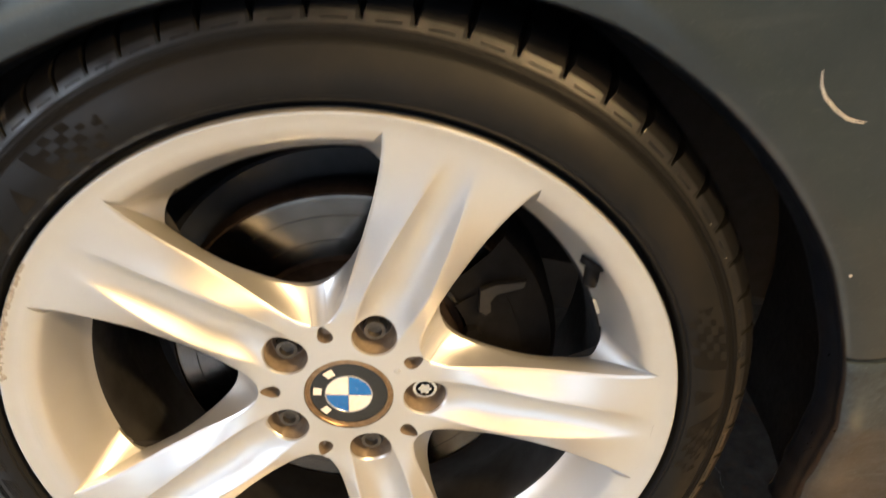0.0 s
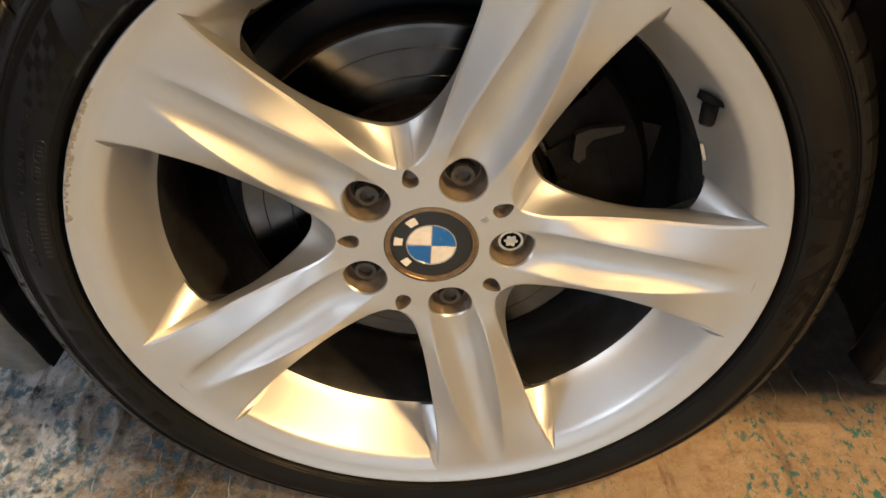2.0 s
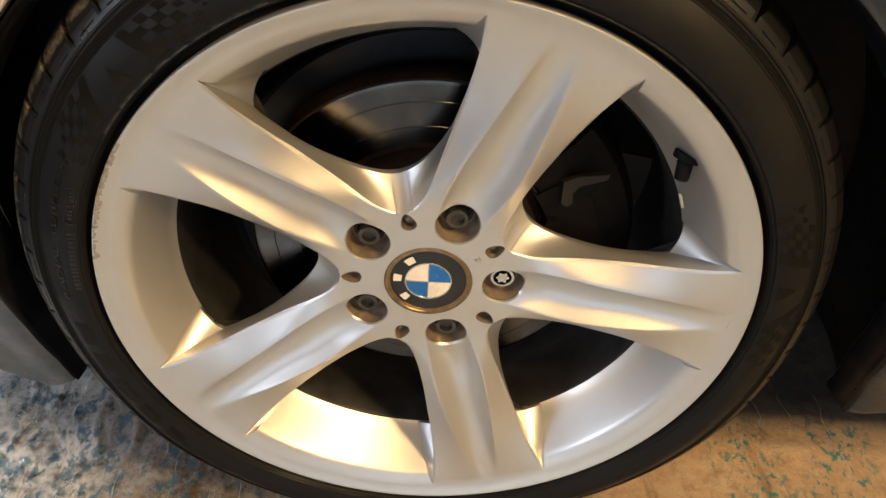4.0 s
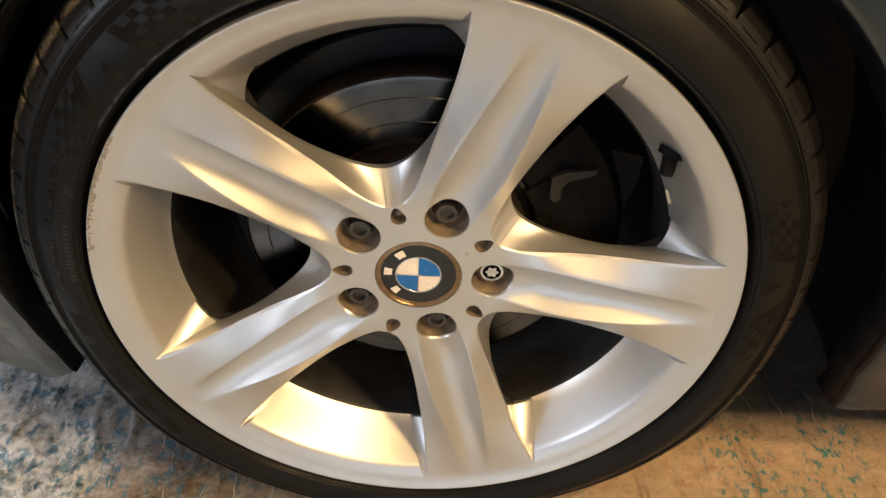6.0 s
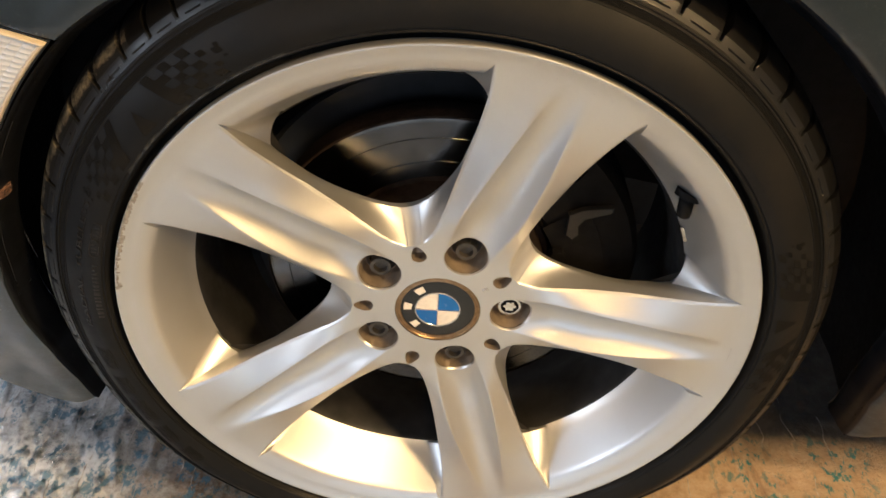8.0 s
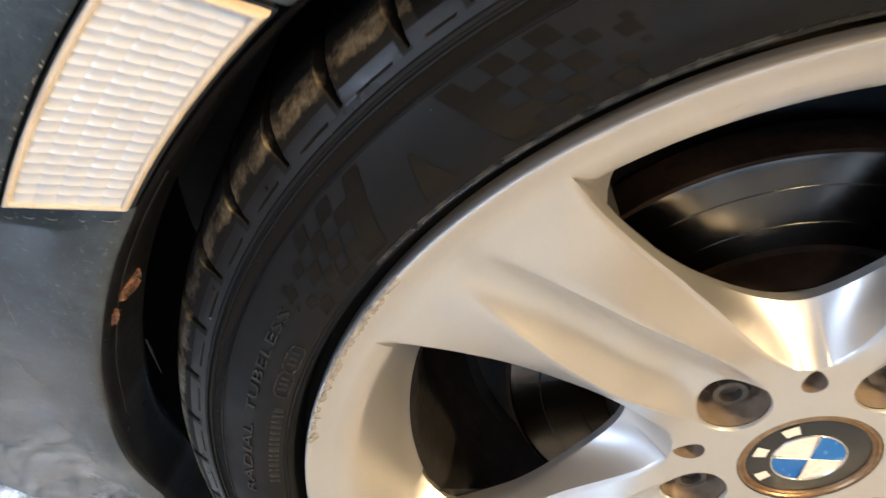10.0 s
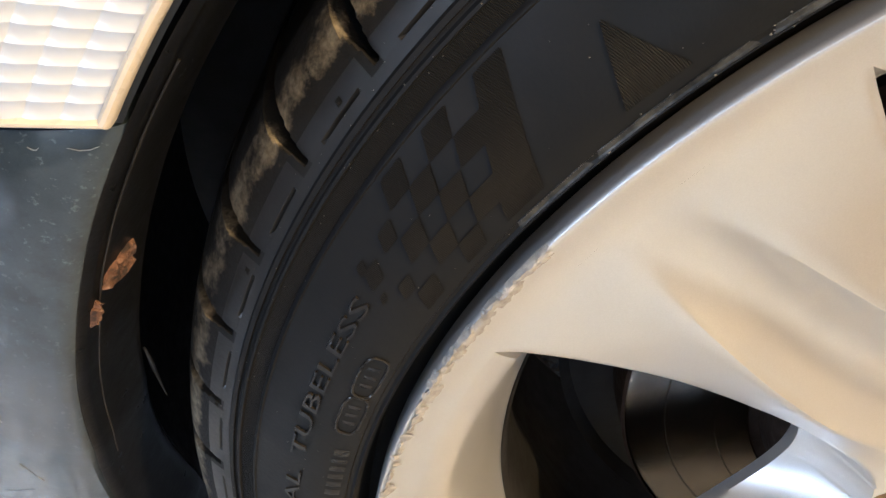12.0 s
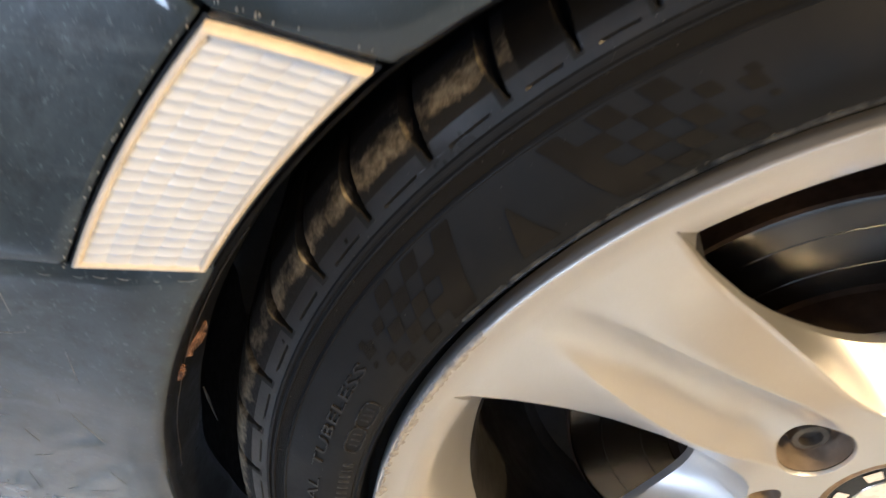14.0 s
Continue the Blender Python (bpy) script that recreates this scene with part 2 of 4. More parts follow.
def rust_paint():
    n = Nodes("flaking_rust")
    n.set(Base_Color=n.ramp(n.noise(330, 5, 0.65), (0.40, (0.022, 0.012, 0.009)), (0.48, (0.105, 0.048, 0.026)), (0.58, (0.16, 0.085, 0.052)), (0.72, (0.27, 0.17, 0.115))), Roughness=0.8)
    n.bump(n.noise(300, 6, 0.7), 0.9, 0.002)
    return n.mat


def disc_metal():
    n = Nodes("worn_disc_steel")
    n.set(Base_Color=n.ramp(n.noise(60, 5), (0.3, (0.076, 0.073, 0.069)), (0.7, (0.112, 0.107, 0.100))), Metallic=1.0, Roughness=0.27, Anisotropic=0.6, Anisotropic_Rotation=0.25)
    g = n.tree.nodes.new("ShaderNodeTangent")
    g.direction_type, g.axis = "RADIAL", "Y"
    n.link(g.outputs[0], n.bsdf.inputs["Tangent"])
    return n.mat


def lens_plastic():
    n = Nodes("white_lens_plastic")
    n.set(Base_Color=n.ramp(n.noise(50, 3), (0.3, (0.52, 0.52, 0.515)), (0.7, (0.58, 0.58, 0.57))), Roughness=0.30, Specular_IOR_Level=0.6,
          Subsurface_Weight=0.25, Subsurface_Radius=(0.004, 0.0035, 0.003), Subsurface_Scale=1.0)
    n.bump(n.noise(250, 2), 0.05, 0.0005)
    return n.mat


SILVER = silver_paint()
DUSTY = plain("dust_brown_metal", (0.25, 0.20, 0.15), 0.45, 0.5, 0.25, 90)
# brake dust, with the shade inside the wheel put into its dark tone
BARREL = plain("dusty_shaded_metal", (0.0195, 0.0188, 0.0185), 0.45, 0.0, 0.4, 45, 0.0003, 0.22)
SIDEWALL = rubber("sidewall_rubber", (0.0083, 0.0087, 0.0091), (0.0128, 0.0120, 0.0112), 0.48, 0.78, 0.54, 35.0, 0.10)
SHOULDER = rubber("rubbed_shoulder_rubber", (0.0085, 0.009, 0.0095), (0.015, 0.014, 0.013), 0.42, 0.70, 0.42, 120, 0.30)
# darker than the sidewall: the arch's shade is put into this colour
TREAD = rubber("shaded_tread_rubber", (0.0042, 0.0042, 0.0045), (0.008, 0.007, 0.006), 0.50, 0.80, 0.66, 35.0, 0.08)
MUD = mud_rubber()
# the tan tone stands for light caught on the letters' raised edges
LETTER = rubber("highlit_lettering_rubber", (0.009, 0.009, 0.009), (0.026, 0.022, 0.017), 0.45, 0.68, 0.42, 120)
DUST = plain("pale_dust", (0.15, 0.14, 0.12), 0.8, 0.0, 0.2, 300)
WORN = rubber("worn_grey_rubber", (0.008, 0.0085, 0.009), (0.055, 0.055, 0.052), 0.40, 0.62, 0.45, 160)
HATCH = hatch_rubber("hatched_rubber", 0.0048, 0.14)
# lighter hatch where light hides the pattern: that light is put into the tone
FAINT_HATCH = hatch_rubber("faint_hatched_rubber", 0.0056, 0.15)
PAINT = car_paint("dark_grey_car_paint", 0.12)
DIRTY_PAINT = car_paint("dirty_dark_grey_car_paint", 0.6)
SILL_PAINT = car_paint("dusty_dark_sill_paint", 0.7, 0.25)
BLACK = plain("black_plastic", (0.010, 0.0112, 0.0135), 0.46, 0.0, 0.3, 70, 0.0003, 0.28)
SEAL = plain("black_gloss_edge", (0.0055, 0.006, 0.0075), 0.32, 0.0, 0.3, 70, 0.0003, 0.22)
LINER = plain("dull_black_liner_plastic", (0.014, 0.0150, 0.0165), 0.62, 0.0, 0.3, 70, 0.0005, 0.22)
RUST = rust_paint()
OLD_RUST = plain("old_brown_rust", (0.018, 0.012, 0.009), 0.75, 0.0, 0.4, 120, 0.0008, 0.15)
CLIP = plain("grey_spring_steel", (0.014, 0.0125, 0.011), 0.5, 0.0, 0.3, 150, 0.0003, 0.3)
DISC = disc_metal()
LENS = lens_plastic()
BEZEL = plain("cream_lens_edge", (0.58, 0.50, 0.38), 0.30, 0.0, 0.12, 90)
CHROME = plain("bright_steel", (0.66, 0.65, 0.63), 0.20, 1.0, 0.1, 200)
DARKSTEEL = plain("dark_bolt_steel", (0.095, 0.085, 0.074), 0.45, 0.7, 0.3, 200)
BRONZE = plain("tarnished_bronze_ring", (0.30, 0.20, 0.11), 0.34, 0.85, 0.25, 200)
ENAMEL_BLACK = plain("black_enamel", (0.010, 0.011, 0.013), 0.22, 0.0, 0.2, 100)
ENAMEL_BLUE = plain("blue_enamel", (0.012, 0.125, 0.42), 0.25, 0.0, 0.1, 100)
ENAMEL_WHITE = plain("ivory_enamel", (0.80, 0.72, 0.60), 0.28, 0.0, 0.05, 100)
BARE = plain("scuffed_bare_alloy", (0.36, 0.33, 0.29), 0.65, 0.4, 0.35, 400, 0.0008)
FLOOR = floor_paint()
WATER = bpy.data.materials.new("water")
WATER.use_nodes = True
for key, value in (("Base Color", (0.9, 0.93, 0.95, 1)), ("Roughness", 0.02), ("IOR", 1.33), ("Transmission Weight", 1.0)):
    WATER.node_tree.nodes["Principled BSDF"].inputs[key].default_value = value
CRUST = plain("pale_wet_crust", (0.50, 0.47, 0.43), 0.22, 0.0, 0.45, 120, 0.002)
WALL = plain("grey_wall_paint", (0.40, 0.39, 0.38), 0.8, 0.0, 0.08, 3)
CEILING = plain("pale_ceiling_paint", (0.42, 0.39, 0.36), 0.85, 0.0, 0.05, 3)
CHIP = plain("dull_grey_scratch", (0.17, 0.18, 0.185), 0.6, 0.0, 0.3, 300)
SCRATCH = plain("pale_scratch", (0.46, 0.45, 0.43), 0.6, 0.0, 0.1, 300)
# near black: the caliper's shade within the wheel is put into this colour
NEAR_BLACK = plain("near_black", (0.0060, 0.0054, 0.0050), 0.66, 0.0, 0.35, 120, 0.001, 0.10)


# ---- mesh helpers ----
def part(name, verts, faces, material, parent=None, label="", sharp=38.0, mats=None):
    """One mesh object from lists, smooth but for edges sharper than the angle. mats: (materials, index of each face)."""
    me = bpy.data.meshes.new(name)
    bm = bmesh.new()
    vs = [bm.verts.new(v) for v in verts]
    for i, f in enumerate(faces):
        if len(set(f)) < 3:
            continue
        try:
            face = bm.faces.new([vs[j] for j in f])
        except ValueError:
            continue
        face.smooth = True
        if mats:
            face.material_index = mats[1][i]
    bmesh.ops.remove_doubles(bm, verts=bm.verts, dist=0.00002)
    bmesh.ops.recalc_face_normals(bm, faces=bm.faces)
    for e in bm.edges:
        if len(e.link_faces) == 2 and e.calc_face_angle(0) > radians(sharp):
            e.smooth = False
    bm.to_mesh(me)
    bm.free()
    for m in (mats[0] if mats else [material]):
        me.materials.append(m)
    ob = new(name, me)
    if parent:
        ob.parent = parent
    if label:
        tagged(ob, label)
    return ob


def grid_faces(rows, cols, start=0, close=False):
    out = []
    for i in range(rows - 1):
        for j in range(cols if close else cols - 1):
            k = (j + 1) % cols
            out.append((start + i * cols + j, start + i * cols + k, start + (i + 1) * cols + k, start + (i + 1) * cols + j))
    return out


def on_wheel(r, a, y):
    """A place from its radius, its angle in degrees and its depth."""
    return (r * math.cos(radians(a)), y, HUB + r * math.sin(radians(a)))


def revolve(name, profile, material, parent, label="", segments=192, a0=0.0, a1=360.0, sharp=38.0, close_ends=False):
    full = abs(a1 - a0) > 359.9
    n = segments if full else segments + 1
    verts, faces = [], []
    for r, y in profile:
        for j in range(n):
            verts.append(on_wheel(r, a0 + (a1 - a0) * j / segments, y))
    faces = grid_faces(len(profile), n, 0, full)
    return part(name, verts, faces, material, parent, label, sharp)


def table(x, pairs):
    return float(np.interp(x, [p[0] for p in pairs], [p[1] for p in pairs]))


def curve(x, pairs):
    """A smooth line through pairs of numbers."""
    xs, ys = [p[0] for p in pairs], [p[1] for p in pairs]
    n = len(xs)
    if x <= xs[0]:
        return ys[0]
    if x >= xs[-1]:
        return ys[-1]
    i = 0
    while x > xs[i + 1]:
        i += 1

    def slope(k):
        a, b = max(0, k - 1), min(n - 1, k + 1)
        return (ys[b] - ys[a]) / (xs[b] - xs[a])
    h = xs[i + 1] - xs[i]
    t = (x - xs[i]) / h
    return ((1 + 2 * t) * (1 - t) ** 2 * ys[i] + t * (1 - t) ** 2 * h * slope(i)
            + t * t * (3 - 2 * t) * ys[i + 1] + t * t * (t - 1) * h * slope(i + 1))


def tube(name, path, radius, material, parent, label="", sides=10, ends=True):
    """A round bar along a path; radius may be a list."""
    pts = [Vector(p) for p in path]
    verts, faces = [], []
    for i, p in enumerate(pts):
        d = (pts[min(i + 1, len(pts) - 1)] - pts[max(i - 1, 0)]).normalized()
        side = d.cross(Vector((0.31, 0.2, 0.93))).normalized()
        up = d.cross(side)
        r = radius[i] if isinstance(radius, (list, tuple)) else radius
        for j in range(sides):
            w = 2 * math.pi * j / sides
            verts.append(p + side * math.cos(w) * r + up * math.sin(w) * r)
    faces = grid_faces(len(pts), sides, 0, True)
    if ends:
        faces += [tuple(range(sides))[::-1], tuple(range((len(pts) - 1) * sides, len(pts) * sides))]
    return part(name, verts, faces, material, parent, label)


def slab(name, outline, y0, y1, material, parent, label="", taper=1.0):
    """A plate from an outline of (x, z), from depth y0 to y1 with a small bevel in front."""
    n = len(outline)
    cx, cz = sum(p[0] for p in outline) / n, sum(p[1] for p in outline) / n
    step = 0.0012 if y1 > y0 else -0.0012
    rings = []
    for k, y in ((0.94, y0), (1.0, y0 + step), (taper, y1)):
        rings += [(cx + (x - cx) * k, y, cz + (z - cz) * k) for x, z in outline]
    faces = grid_faces(3, n, 0, True) + [tuple(range(n))[::-1], tuple(range(2 * n, 3 * n))]
    return part(name, rings, faces, material, parent, label)


def smooth(a, b, x):
    t = min(1.0, max(0.0, (x - a) / (b - a)))
    return t * t * (3 - 2 * t)


# ---- setting ----
def build_floor():
    def axis(lo, hi, fine_lo, fine_hi, fine):
        inner = np.arange(fine_lo, fine_hi + fine / 2, fine)
        left = fine_lo - np.cumsum(fine * 1.45 ** np.arange(1, 40))
        right = fine_hi + np.cumsum(fine * 1.45 ** np.arange(1, 40))
        left, right = left[left > lo][::-1], right[right < hi]
        return np.concatenate([[lo], left, inner, right, [hi]])
    xs, ys = axis(-30, 30, -0.75, 0.66, 0.0036), axis(-40, 20, -0.12, 0.42, 0.0036)
    verts = []
    for y in ys:
        for x in xs:
            near = 1.0 if -0.9 < x < 0.8 and -0.3 < y < 0.6 else 0.0
            h = 0.0
            if near:
                warp = noise.noise((x * 7, y * 7, 0.3)) * 0.030 + noise.noise((x * 30, y * 30, 0.7)) * 0.008
                lane = (x * 0.97 + y * 0.22 + warp) / 0.034
                d = lane - round(lane)
                deep = max(0.0, 0.55 + 0.9 * noise.noise((round(lane) * 3.7, y * 14, 5.0)))
                left = smooth(0.05, -0.25, x)
                h = deep * (0.5 + 0.9 * left) * (0.0030 * math.exp(-(d / 0.075) ** 2) - 0.0020 * math.exp(-((d - 0.16) / 0.09) ** 2))
                h += 0.0022 * noise.noise((x * 26, y * 20, 1.0)) * (0.6 + 0.8 * left) + 0.0013 * noise.noise((x * 75, y * 60, 2.0))
            verts.append((x, y, h))
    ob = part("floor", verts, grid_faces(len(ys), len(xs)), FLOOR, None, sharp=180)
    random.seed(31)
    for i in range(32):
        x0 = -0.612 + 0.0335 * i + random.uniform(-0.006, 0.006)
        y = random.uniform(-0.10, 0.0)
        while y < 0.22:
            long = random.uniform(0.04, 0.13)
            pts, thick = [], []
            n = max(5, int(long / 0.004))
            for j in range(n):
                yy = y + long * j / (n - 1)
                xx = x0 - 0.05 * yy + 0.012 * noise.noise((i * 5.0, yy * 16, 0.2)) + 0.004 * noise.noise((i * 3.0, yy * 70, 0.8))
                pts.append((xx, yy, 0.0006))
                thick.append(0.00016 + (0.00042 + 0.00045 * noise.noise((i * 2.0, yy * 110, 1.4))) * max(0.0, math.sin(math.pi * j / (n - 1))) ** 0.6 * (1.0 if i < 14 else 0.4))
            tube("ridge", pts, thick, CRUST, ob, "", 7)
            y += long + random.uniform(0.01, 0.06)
    # beads of water, added to make the pale, wet part sparkle
    verts, faces = [], []
    for i in range(900):
        x, y = random.triangular(-0.66, -0.34, -0.46), random.triangular(-0.08, 0.30, 0.07)
        size = 0.0010 + 0.0026 * random.random() ** 2
        turn, long = random.uniform(0, math.pi), random.uniform(1.0, 2.4)
        start = len(verts)
        for k, up in ((1.0, 0.0), (0.8, 0.30), (0.45, 0.48)):
            for j in range(8):
                w = 2 * math.pi * j / 8
                dx, dy = size * k * long * math.cos(w), size * k * math.sin(w)
                verts.append((x + dx * math.cos(turn) - dy * math.sin(turn), y + dx * math.sin(turn) + dy * math.cos(turn), 0.0012 + size * up))
        verts.append((x, y, 0.0012 + size * 0.53))
        faces += grid_faces(3, 8, start, True) + [(start + 16 + j, start + 16 + (j + 1) % 8, start + 24) for j in range(8)]
    tagged(part("sparkle_beads", verts, faces, WATER, ob, sharp=180), "beads of water added for sparkle on the wet floor", kind="stuff")
    tagged(ob, "worn tan painted concrete floor with blue-green paint flecks", "floor", kind="structure")


def box_mesh(name, lo, hi, material, parent=None, label=""):
    x0, y0, z0 = lo
    x1, y1, z1 = hi
    v = [(x0, y0, z0), (x1, y0, z0), (x1, y1, z0), (x0, y1, z0), (x0, y0, z1), (x1, y0, z1), (x1, y1, z1), (x0, y1, z1)]
    f = [(0, 3, 2, 1), (4, 5, 6, 7), (0, 1, 5, 4), (1, 2, 6, 5), (2, 3, 7, 6), (3, 0, 4, 7)]
    return part(name, v, f, material, parent, label)


build_floor()
# unseen walls and ceiling, added to close the room; their openings hold the fills
for name, lo, hi in (("wall_north", (-4.1, 3.4, -0.05), (4.1, 3.55, 2.65)), ("wall_west_1", (-4.05, -1.62, -0.05), (-3.9, 3.4, 2.65)),
                     ("wall_west_2", (-4.05, -4.4, -0.05), (-3.9, -2.98, 2.65)), ("wall_west_3", (-4.05, -2.98, 2.42), (-3.9, -1.62, 2.65)), ("wall_west_4", (-4.05, -2.98, -0.05), (-3.9, -1.62, 1.48)),
                     ("wall_east", (3.9, -4.4, -0.05), (4.05, 3.4, 2.65)), ("wall_south_1", (-4.1, -4.55, -0.05), (-3.15, -4.4, 2.65)), ("wall_south_2", (1.75, -4.55, -0.05), (4.1, -4.4, 2.65)), ("wall_south_3", (-3.15, -4.55, 2.2), (1.75, -4.4, 2.65))):
    tagged(box_mesh(name, lo, hi, WALL), "plain grey garage wall", "wall", kind="structure")
tagged(box_mesh("ceiling", (-4.1, -4.55, 2.65), (4.1, 3.55, 2.75), CEILING), "plain pale grey garage ceiling", "ceiling", kind="structure")


LAMP = bpy.data.materials.new("warm_lamp_glass")
LAMP.use_nodes = True
LAMP.node_tree.nodes["Principled BSDF"].inputs["Emission Color"].default_value = (1.0, 0.62, 0.26, 1)
LAMP.node_tree.nodes["Principled BSDF"].inputs["Emission Strength"].default_value = 12.0
for x, y, _ in LAMPS:
    ceiling_lamp = box_mesh("ceiling_lamp", (x - 0.14, y - 0.14, 2.275), (x + 0.14, y + 0.14, 2.65), WALL)
    tagged(ceiling_lamp, "warm square lamp fixed under the garage ceiling", "lamp", "warm ceiling lamps")
    box_mesh("diffuser", (x - 0.12, y - 0.12, 2.262), (x + 0.12, y + 0.12, 2.274), LAMP, ceiling_lamp, "glowing warm diffuser")

TUBE_GLASS = bpy.data.materials.new("white_tube_glass")
TUBE_GLASS.use_nodes = True
TUBE_GLASS.node_tree.nodes["Principled BSDF"].inputs["Emission Color"].default_value = (0.95, 0.98, 1.0, 1)
TUBE_GLASS.node_tree.nodes["Principled BSDF"].inputs["Emission Strength"].default_value = 6.0
for x, y, _ in TUBES:
    tube_lamp = box_mesh("tube_lamp", (x - 0.09, y - 0.64, 2.600), (x + 0.09, y + 0.64, 2.65), CEILING)
    tagged(tube_lamp, "white fluorescent tube lamp under the garage ceiling", "lamp", "ceiling tube lamps")
    for dx in (-0.045, 0.045):
        tube("lamp_tube", [(x + dx, y - 0.60, 2.582), (x + dx, y, 2.582), (x + dx, y + 0.60, 2.582)], 0.013, TUBE_GLASS, tube_lamp, "glowing white glass tube", 12)
        for dy in (-0.615, 0.615):
            box_mesh("tube_holder", (x + dx - 0.016, y + dy - 0.014, 2.566), (x + dx + 0.016, y + dy + 0.014, 2.602), CEILING, tube_lamp)

# an unseen small flood lamp on a stand, added for gold on the spokes
wx, wy, wz = ADDED_LAMP
lamp_stand = tube("added_lamp", [(wx + 0.06, wy - 0.05, 0.015), (wx + 0.06, wy - 0.05, 0.40), (wx + 0.06, wy - 0.05, wz)], 0.012, BLACK, None)
tagged(lamp_stand, "unseen warm flood lamp on a black stand, added to gild the spokes", "work lamp")
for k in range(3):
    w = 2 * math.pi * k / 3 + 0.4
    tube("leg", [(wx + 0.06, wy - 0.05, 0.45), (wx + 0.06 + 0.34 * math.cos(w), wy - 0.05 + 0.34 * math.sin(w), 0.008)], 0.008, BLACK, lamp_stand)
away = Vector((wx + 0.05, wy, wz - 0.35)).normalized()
head = Vector(ADDED_LAMP) + away * 0.006
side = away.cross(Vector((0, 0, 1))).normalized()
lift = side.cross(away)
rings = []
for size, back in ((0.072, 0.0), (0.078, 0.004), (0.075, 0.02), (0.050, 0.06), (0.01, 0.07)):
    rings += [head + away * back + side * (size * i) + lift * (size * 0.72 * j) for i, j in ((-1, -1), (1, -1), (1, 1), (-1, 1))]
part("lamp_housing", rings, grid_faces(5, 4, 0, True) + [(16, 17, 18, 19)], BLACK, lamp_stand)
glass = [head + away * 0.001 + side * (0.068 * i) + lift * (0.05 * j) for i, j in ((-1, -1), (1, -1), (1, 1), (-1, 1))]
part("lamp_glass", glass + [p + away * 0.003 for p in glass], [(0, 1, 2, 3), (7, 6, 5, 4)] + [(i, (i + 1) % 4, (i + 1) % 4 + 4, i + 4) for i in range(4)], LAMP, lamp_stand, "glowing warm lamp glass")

# ---- wheel ----
wheel = new("alloy_wheel")
tagged(wheel, "silver five-spoke alloy wheel with a low-profile black tyre", "wheel")

# half angle of a spoke by the root of the distance from the apex of the window
CREASE = ((0.0, 36.0), (0.035, 32.0), (0.080, 26.9), (0.1265, 22.5), (0.188, 18.6), (0.2449, 16.0), (0.2915, 14.4), (0.3317, 13.3), (0.3742, 12.8), (0.4074, 13.1))
APEX = 0.0700
BOLT_R = 0.060
HOLE_R = 0.0168


def half_angle(r):
    return 36.0 if r <= APEX else curve(math.sqrt(r - APEX), CREASE)


BASE = ((0.03, 0.0340), (0.065, 0.0338), (0.10, 0.0290), (0.15, 0.0208), (0.19, 0.0148), (0.215, 0.0112), (0.228, 0.0090), (0.236, 0.0072), (0.25, 0.001))


def face_depth(u, v):
    """Depth of the front of a spoke at a place along and across it: two ridges with a hollow between them."""
    r = math.hypot(u, v)
    base = curve(r, BASE)
    bow = smooth(0.062, 0.135, r) * (1 - smooth(0.150, 0.240, r))
    w = r * math.sin(radians(half_angle(max(r, APEX + 0.0001))))
    crest = curve(r, CREST)
    proud, back = 0.0060 * bow, 0.0080 * bow
    valley = 0.0134 * smooth(0.046, 0.108, r) * (1 - smooth(0.145, 0.245, r))

    soft = 0.0005 + 0.0012 * smooth(0.195, 0.235, r)

    def section(a):
        a = abs(a)
        if a < crest:
            t = a / crest
            return valley * (1 - t ** 2.3)
        return (proud + back) * min(1.0, (a - crest) / max(0.004, w - crest)) ** 1.08
    y = base - proud + sum(section(v + d * soft) * 0.2 for d in (-2, -1, 0, 1, 2))
    if r > APEX + 0.0015:
        y += 0.0010 * smooth(0.0016, 0.0, w - abs(v)) * smooth(0.236, 0.228, r)
    return y


CREST = ((0.06, 0.0172), (0.08, 0.0192), (0.10, 0.0208), (0.12, 0.0212), (0.137, 0.0203), (0.167, 0.0178), (0.195, 0.0146), (0.222, 0.0112), (0.236, 0.0085))


def across(r):
    """Offsets across a spoke, with one row on each crest."""
    w, c = r * math.sin(radians(half_angle(r))), curve(r, CREST)
    side = [c + (w - c) * (1 - (1 - i / 18) ** 1.6) for i in range(19)]
    return [-x for x in side[::-1]] + [c * (i / 18) for i in range(-17, 18)] + side


def along_ray(hu, hv, eu, ev):
    """Where a ray from the bolt hole crosses a crest."""
    def over(t):
        u, v = hu + (eu - hu) * t, hv + (ev - hv) * t
        return abs(v) - curve(math.hypot(u, v), CREST)
    if over(1.0) <= 0 or over(0.0) >= 0:
        return 1.0 if over(1.0) <= 0 else 0.02
    lo, hi = 0.0, 1.0
    for _ in range(24):
        m = (lo + hi) / 2
        lo, hi = (m, hi) if over(m) < 0 else (lo, m)
    return min(0.98, max(0.06, hi))


def spoke_point(u, v, k, y):
    a = radians(TURN + 72 * k)
    return (u * math.cos(a) - v * math.sin(a), y, HUB + u * math.sin(a) + v * math.cos(a))


CAP_R = 0.0352
WALL_BACK = ((0.0, 36.0), (0.0387, 31.0), (0.0894, 24.6), (0.134, 20.0), (0.190, 15.8), (0.241, 13.2), (0.272, 12.0), (0.295, 11.3), (0.3083, 11.2))


EDGE_IN = [APEX + (0.118 - APEX) * (i / 40) ** 2 for i in range(41)]
EDGE_OUT = list(np.linspace(0.118, 0.236, 60))
